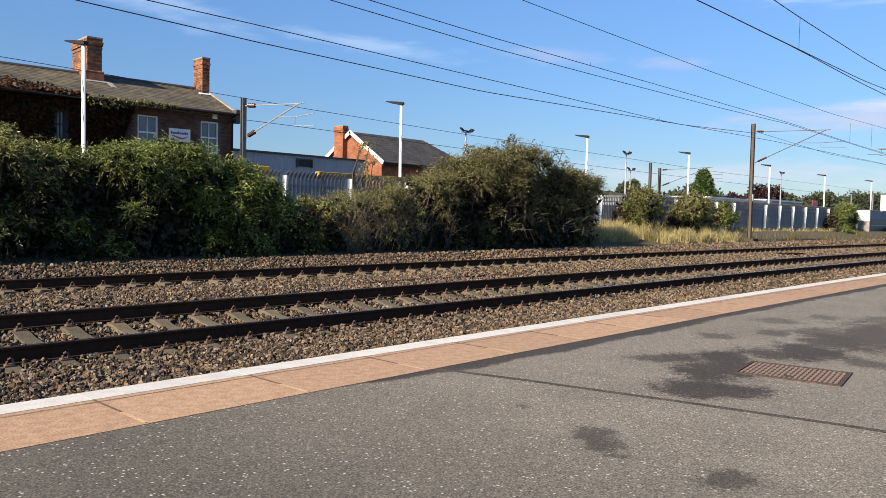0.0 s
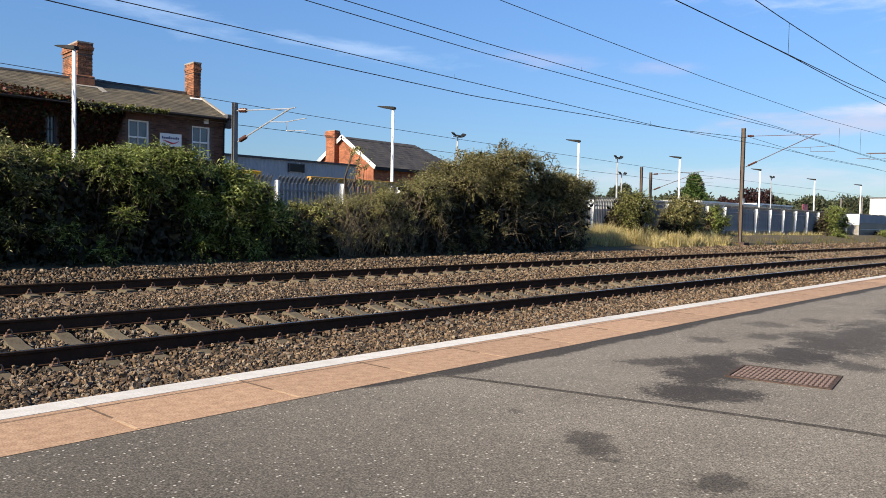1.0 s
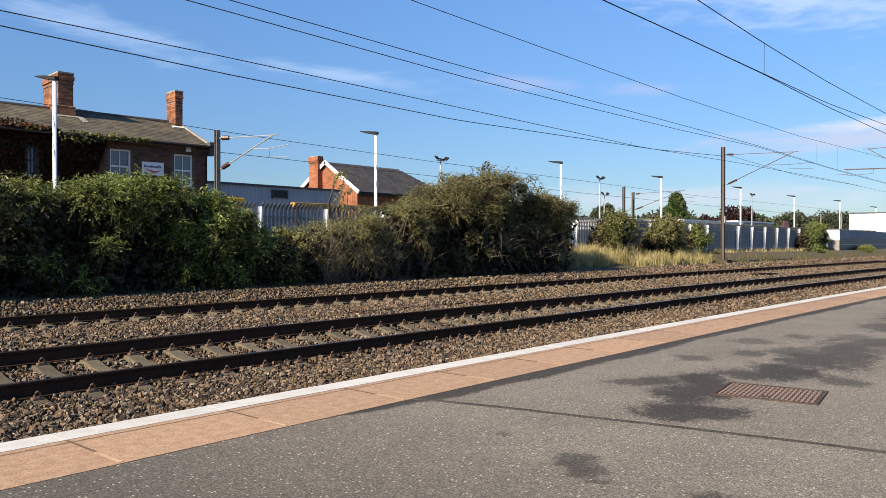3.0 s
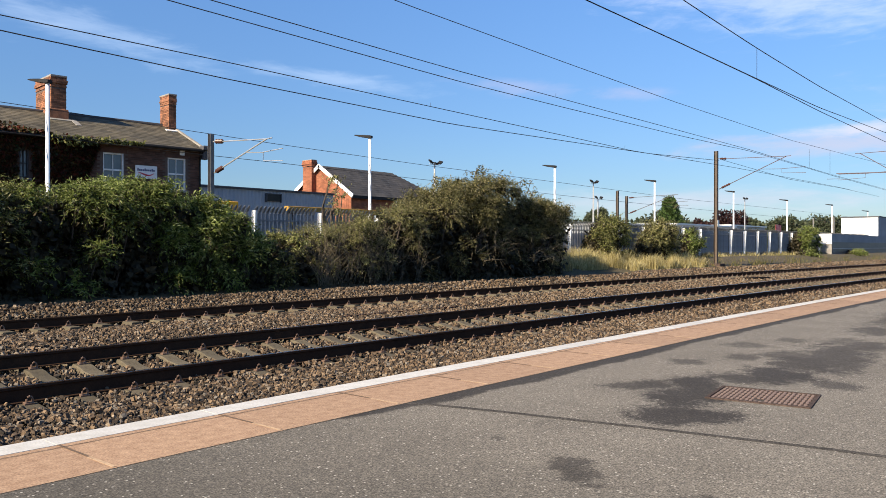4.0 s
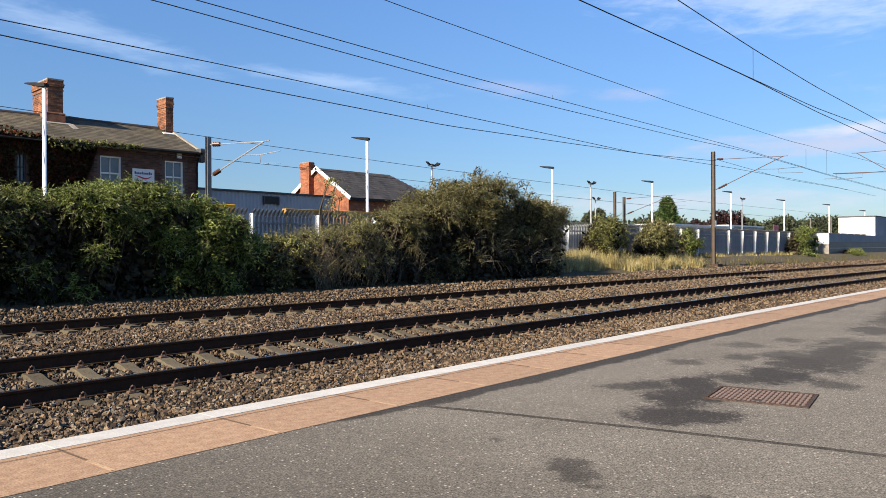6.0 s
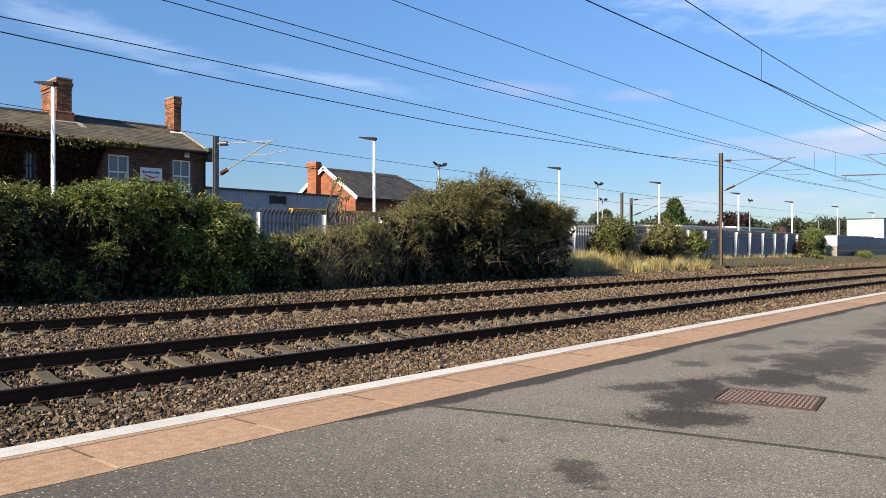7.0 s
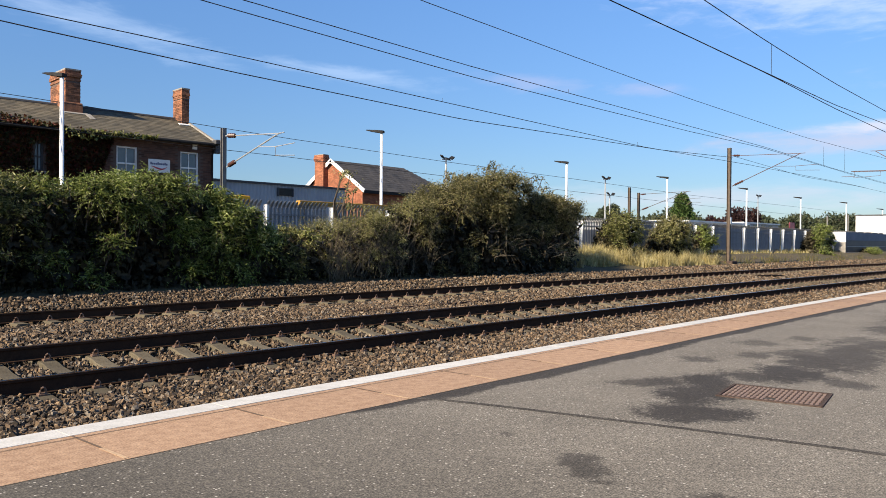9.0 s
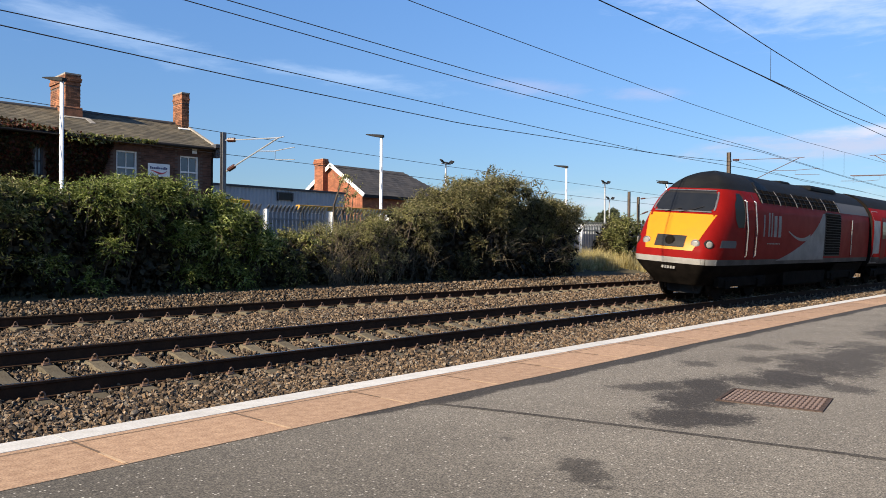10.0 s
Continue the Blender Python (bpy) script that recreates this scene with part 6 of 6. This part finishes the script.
part("number_bars", g, M["train_white"], power, "white unreadable running number")
part("snow_plough", Geo().add([(1.25, 0.52, 0.17), (1.05, 0, 0.15), (1.25, -0.52, 0.17), (1.35, 0.62, 0.55), (1.1, 0, 0.55), (1.35, -0.62, 0.55), (1.4, 0.5, 0.17), (1.4, -0.5, 0.17), (1.5, 0.6, 0.55), (1.5, -0.6, 0.55)],
                              [(0, 1, 4, 3), (1, 2, 5, 4), (0, 6, 7, 2, 1), (3, 4, 5, 9, 8), (0, 3, 8, 6), (2, 7, 9, 5), (6, 8, 9, 7)]), M["black"], power)
for s in (-1, 1):
    part("guard_iron", Geo().tube([(1.55, s * 0.75, 0.62), (1.5, s * 0.75, 0.3), (1.42, s * 0.75, 0.1)], [0.05, 0.04, 0.03], 6), M["black"], power)
    part("brake_hose", Geo().tube([(0.95, s * 0.42, 0.66), (0.9, s * 0.43, 0.42), (0.98, s * 0.46, 0.28), (1.1, s * 0.5, 0.32)], 0.025, 6), M["black"], power)
part("aerial", Geo().box(1.55, 2.0, 0.95, 1.3, 3.5, 3.54).tube([(1.75, 1.05, 3.36), (1.75, 1.1, 3.52)], 0.02, 6), M["black"], power, "small roof aerial")
for s in (-1, 1):
    def cab_edge(z):
        u = (z - 2.76) / 0.54
        return (max(1.62 + 0.22 * abs(u) ** 3, nose_x(z) + 0.63), 2.28 - 0.12 * abs(u) ** 4)
    sw = part("cab_window", Geo().grid(side_patch(s, 0, 0, 2.24, 3.28, 0.014, 5, 12, cab_edge)), M["cab_glass"], power, "dark cab side window", True)
    part("window_rim", Geo().tube([side_pt(s, cab_edge(z)[1], z, 0.016) for z in levels(2.24, 3.28, 10)], 0.014, 5), M["black"], sw)
    dr = part("cab_door", slab(side_patch(s, 2.42, 3.02, 1.3, 3.3, 0.008, 3, 8), 0.008, (0, -s, 0)), M["train_red"], power)
    for hx in (2.36, 3.06):
        part("door_gap", slab(side_patch(s, hx + 0.03, hx + 0.055, 1.3, 3.3, 0.010, 1, 8), 0.008, (0, -s, 0)), M["black"], dr)
        part("handrail", Geo().tube([side_pt(s, hx, 1.35, 0.02), side_pt(s, hx, 1.40, 0.07), side_pt(s, hx, 2.2, 0.08), side_pt(s, hx, 3.05, 0.07), side_pt(s, hx, 3.1, 0.02)], 0.016, 6), M["steel"], dr, "bright steel handrail")
    part("side_flash", Geo().grid(side_patch(s, 1.0, 2.5, 1.62, 1.84, 0.012, 8, 3, lambda z: (nose_x(z) + 0.30, 1.75 - 0.5 * abs(z - 1.75)))), M["train_grey"], power, "grey flash behind the lamps", True)
    # white bodyside swoosh sweeping up to the grille, its shade painted in as grey
    def sweep_edge(z):
        u = (z - 1.22) / (2.95 - 1.22)
        return (7.5 + 2.35 * u ** 0.9 - 2.4 * (1 - u) ** 3.0, 10.1)
    part("swoosh", Geo().grid(side_patch(s, 0, 0, 1.22, 2.95, 0.006, 6, 14, sweep_edge)), M["swoosh"], power, "white bodyside swoosh, greyed for the shaded side", True)
    tip = Geo()
    tip.grid([[side_pt(s, 6.1 + 2.3 * i / 10, 2.20 - 0.42 * math.sin(min(1, i / 10) * 1.9) + 0.2 * (i / 10) ** 2 + dz * (0.3 + i / 10), 0.007) for i in range(11)] for dz in (0.0, 0.12)])
    part("swoosh_tip", tip, M["swoosh"], power, "", True)
    g = Geo()
    for dx, wd, z1 in ((0, 0.10, 2.70), (0.42, 0.12, 2.78), (0.66, 0.12, 2.78), (0.92, 0.26, 2.70), (1.32, 0.26, 2.70)):
        g.grid(side_patch(s, 3.80 + dx, 3.80 + dx + wd, 2.0, z1, 0.007, 1, 2))
    for k in range(9):
        g.grid(side_patch(s, 4.2 + k * 0.13, 4.29 + k * 0.13, 1.76, 1.80, 0.007, 1, 1))
    part("logo_bars", g, M["swoosh"], power, "mark of plain bars in the same greyed white")
    gr = part("radiator_grille", slab(side_patch(s, 10.12, 12.1, 1.35, 3.0, 0.012, 2, 6), 0.01, (0, -s, 0)), M["black"], power, "black louvred radiator grille")
    for k in range(16):
        z = 1.4 + k * 0.1
        part("slat", Geo().grid([[side_pt(s, 10.17, z, 0.04), side_pt(s, 12.05, z, 0.04)], [side_pt(s, 10.17, z + 0.075, 0.012), side_pt(s, 12.05, z + 0.075, 0.012)]]), M["under"], gr)
    rg = part("roof_grille", slab(side_patch(s, 3.6, 12.1, 3.08, 3.50, 0.010, 10, 4), 0.01, (0, -s, 0)), M["under"], power, "dark grilles along the cantrail")
    for k in range(16):
        x = 3.68 + k * 0.55
        part("slat", slab(side_patch(s, x, x + 0.05, 3.06, 3.52, 0.035, 1, 4), 0.02, (0, -s, 0)), M["under"] if k % 3 else M["train_grey"], rg)
    for z in (3.2, 3.36):
        part("grille_bar", slab(side_patch(s, 3.6, 12.1, z, z + 0.025, 0.032, 10, 1), 0.02, (0, -s, 0)), M["roof_dark"], rg)
    part("cantrail_panel", Geo().grid(side_patch(s, 12.1, PCL, 3.05, 3.46, 0.008, 4, 4)), M["train_grey"], power, "grey cantrail panel", True)
    vd = part("van_door", slab(side_patch(s, 13.6, 14.7, 1.3, 3.0, 0.010, 2, 6), 0.008, (0, -s, 0)), M["train_red"], power)
    part("handrail", Geo().tube([side_pt(s, 13.5, 1.4, 0.06), side_pt(s, 13.5, 2.8, 0.06)], 0.018, 6), M["steel"], vd)
    part("skirt", slab([[side_pt(s, 3.4 + (PCL - 3.4) * i / 6, z, -0.10 - (1.05 - z) * 0.05 + max(0, 1.1 - z) * 0.30) for i in range(7)] for z in (0.30, 0.7, 1.04)], 0.05, (0, -s, 0)), M["under"], power)
part("roof_fan_box", Geo().box(10.4, 13.6, -0.62, 0.62, 3.86, 4.035, bev=0.08), M["roof_dark"], power)
part("exhaust", Geo().box(8.0, 9.0, -0.3, 0.3, 3.93, 4.05, bev=0.05), M["roof_dark"], power)
part("fuel_tank", Geo().box(6.6, 11.2, -1.15, 1.15, 0.32, 1.0, bev=0.06), M["under"], power)


def bogie(cx, parent):
    bg = part("bogie", Geo().box(cx - 1.9, cx + 1.9, -1.12, -0.98, 0.42, 0.72, bev=0.04).box(cx - 1.9, cx + 1.9, 0.98, 1.12, 0.42, 0.72, bev=0.04).box(cx - 0.4, cx + 0.4, -0.98, 0.98, 0.45, 0.9), M["under"], parent)
    for wx in (cx - 1.3, cx + 1.3):
        for s in (-1, 1):
            part("wheel", Geo().tube([(wx, s * 0.69, 0.5), (wx, s * 0.72, 0.5), (wx, s * 0.83, 0.5), (wx, s * 0.84, 0.5)], [0.535, 0.51, 0.505, 0.4], 28), M["under"], bg)
            part("axle_box", Geo().box(wx - 0.2, wx + 0.2, s * 1.05 - 0.12, s * 1.05 + 0.12, 0.36, 0.66, bev=0.05), M["under"], bg)
        part("axle", Geo().tube([(wx, -0.69, 0.5), (wx, 0.69, 0.5)], 0.08, 8), M["under"], bg)


bogie(3.1, power), bogie(13.6, power)

CL = 22.6
coach = thing("coach", "red passenger coach with dark windows, moving", "railway coach", group="coaches")


def coach_rows(zs):
    return [[(0, 0.96 * half_w(z), z), (0.12, half_w(z), z), (CL - 0.12, half_w(z), z), (CL, 0.96 * half_w(z), z)] for z in zs], [[(CL, -0.96 * half_w(z), z), (CL - 0.12, -half_w(z), z), (0.12, -half_w(z), z), (0, -0.96 * half_w(z), z)] for z in zs]


for nm, zs, mt in (("body", levels(1.27, 3.42, 14), "train_red"), ("roof", [3.42, 3.52, 3.62, 3.72, 3.8, 3.88, 3.96, 4.03], "roof_dark"), ("sole_band", levels(0.95, 1.27, 2), "train_grime")):
    g = Geo()
    for rws in coach_rows(zs):
        g.grid(rws)
    part(nm, g, M[mt], coach, "", True)
g = Geo()
for xe in (0.005, CL - 0.005):
    ring = [(xe, 0.96 * half_w(z), z) for z in levels(0.95, 4.03, 18)] + [(xe, -0.96 * half_w(z), z) for z in levels(0.95, 4.03, 18)[::-1]]
    g.add(ring, [tuple(range(len(ring)))])
part("end_wall", g, M["under"], coach)
part("gangway", Geo().box(-0.22, 0.0, -0.55, 0.55, 1.0, 3.1), M["under"], coach)
part("underframe", Geo().box(0.2, CL - 0.2, -1.15, 1.15, 0.85, 0.96).box(7, 15, -1.1, 1.1, 0.4, 0.85), M["under"], coach)


def cside(s, x0, x1, z0, z1, off):
    return [[(x, s * (half_w(z) + off), z) for x in (x0, x1)] for z in levels(z0, z1, 5)]


for s in (-1, 1):
    for xe in (0.03, CL - 1.03):
        part("end_stripe", Geo().grid(cside(s, xe - (0.4 if xe > 5 else 0), xe + 1.0, 1.0, 3.3, 0.006)), M["train_white"], coach, "white stripe at the coach end", True)
    for xd in (1.2, CL - 2.4):
        dr = part("door", slab(cside(s, xd, xd + 0.8, 1.2, 3.05, 0.012), 0.01, (0, -s, 0)), M["train_red"], coach)
        part("door_window", Geo().grid(cside(s, xd + 0.15, xd + 0.65, 2.1, 2.85, 0.018)), M["dark_glass"], dr)
    for k in range(8):
        x = 2.3 + k * 2.28
        wd = part("window", slab(cside(s, x, x + 1.95, 2.0, 2.85, 0.010), 0.01, (0, -s, 0)), M["dark_glass"], coach)
bogie(2.9, coach), bogie(CL - 2.9, coach)
coach_b = copy_thing(coach, Matrix.Identity(4))
M["pale_mortar"] = surf("pale_mortar", (0.52, 0.36, 0.22), (0.36, 0.24, 0.15), 5, 0.9, 0, 60)
M["tar_joint"] = surf("joint_mortar", (0.10, 0.065, 0.042), (0.15, 0.10, 0.065), 1.1, 0.9, 0, 40)

# ---- platform edge: coping slabs ----
def slab_mesh(name, w, mat, length=1.25):
    g = Geo()
    g.box(0.0015, length - 0.0015, 0, w, -0.07, 0)
    return g.mesh(name, mat)


tan_me = slab_mesh("coping_slab", TAN1 - TAN0, M["tan"])
white_me = slab_mesh("edge_slab", EDGE - TAN1 - 0.012, M["white_edge"])
joint_me = Geo().box(-0.010, 0.010, 0.36, TAN1 - TAN0, 0, 0.0015).box(-0.016, 0.012, 0.02, 0.359, 0, 0.0012, 1).mesh("slab_joint", [M["tar_joint"], M["pale_mortar"]])
rnd = random.Random(2)
for i in range(115):
    x = 1.03 - 10 * 1.25 + i * 1.25
    for me, nm, y in ((tan_me, "coping_slab", TAN0), (white_me, "edge_slab", TAN1 + 0.012)):
        s = part(nm, me, None, platform)
        s.matrix_basis = pose(x, y + bend(x), rnd.uniform(0.004, 0.006), 0, 0, math.degrees(slope(x + 0.6)))
    if i < 60:
        j = part("slab_joint", joint_me, None, platform)
        j.matrix_basis = pose(x, TAN0 + bend(x), 0.0065, 0, 0, math.degrees(slope(x + 0.6)))
g = Geo()
rows = []
for i in range(260):
    x = X0 + i * 0.4
    rows.append([(x, 5.295 + bend(x) + dy, 0.0085) for dy in (0.0, 0.009)])
part("coping_groove", g.grid(rows), M["tar"], platform, "thin dark groove along the coping")


def train_pose(x):
    return pose(x, (NEAR + MID) / 2 + bend(x), (Z_NEAR + Z_MID) / 2 + 0.025, 4.3, 0, math.degrees(slope(x)))


def motions():
    """The train runs towards the camera at a steady 48.5 m/s."""
    times = [0.5 * i for i in range(18)] + [9.0 + 0.1 * i for i in range(11)]
    for ob, back_x in ((power, 0.0), (coach, PCL + 0.24), (coach_b, PCL + 0.24 + CL + 0.5)):
        walk(ob, [(t, train_pose(21.6 + 48.5 * (10.0 - t) + back_x)) for t in times])


motions()
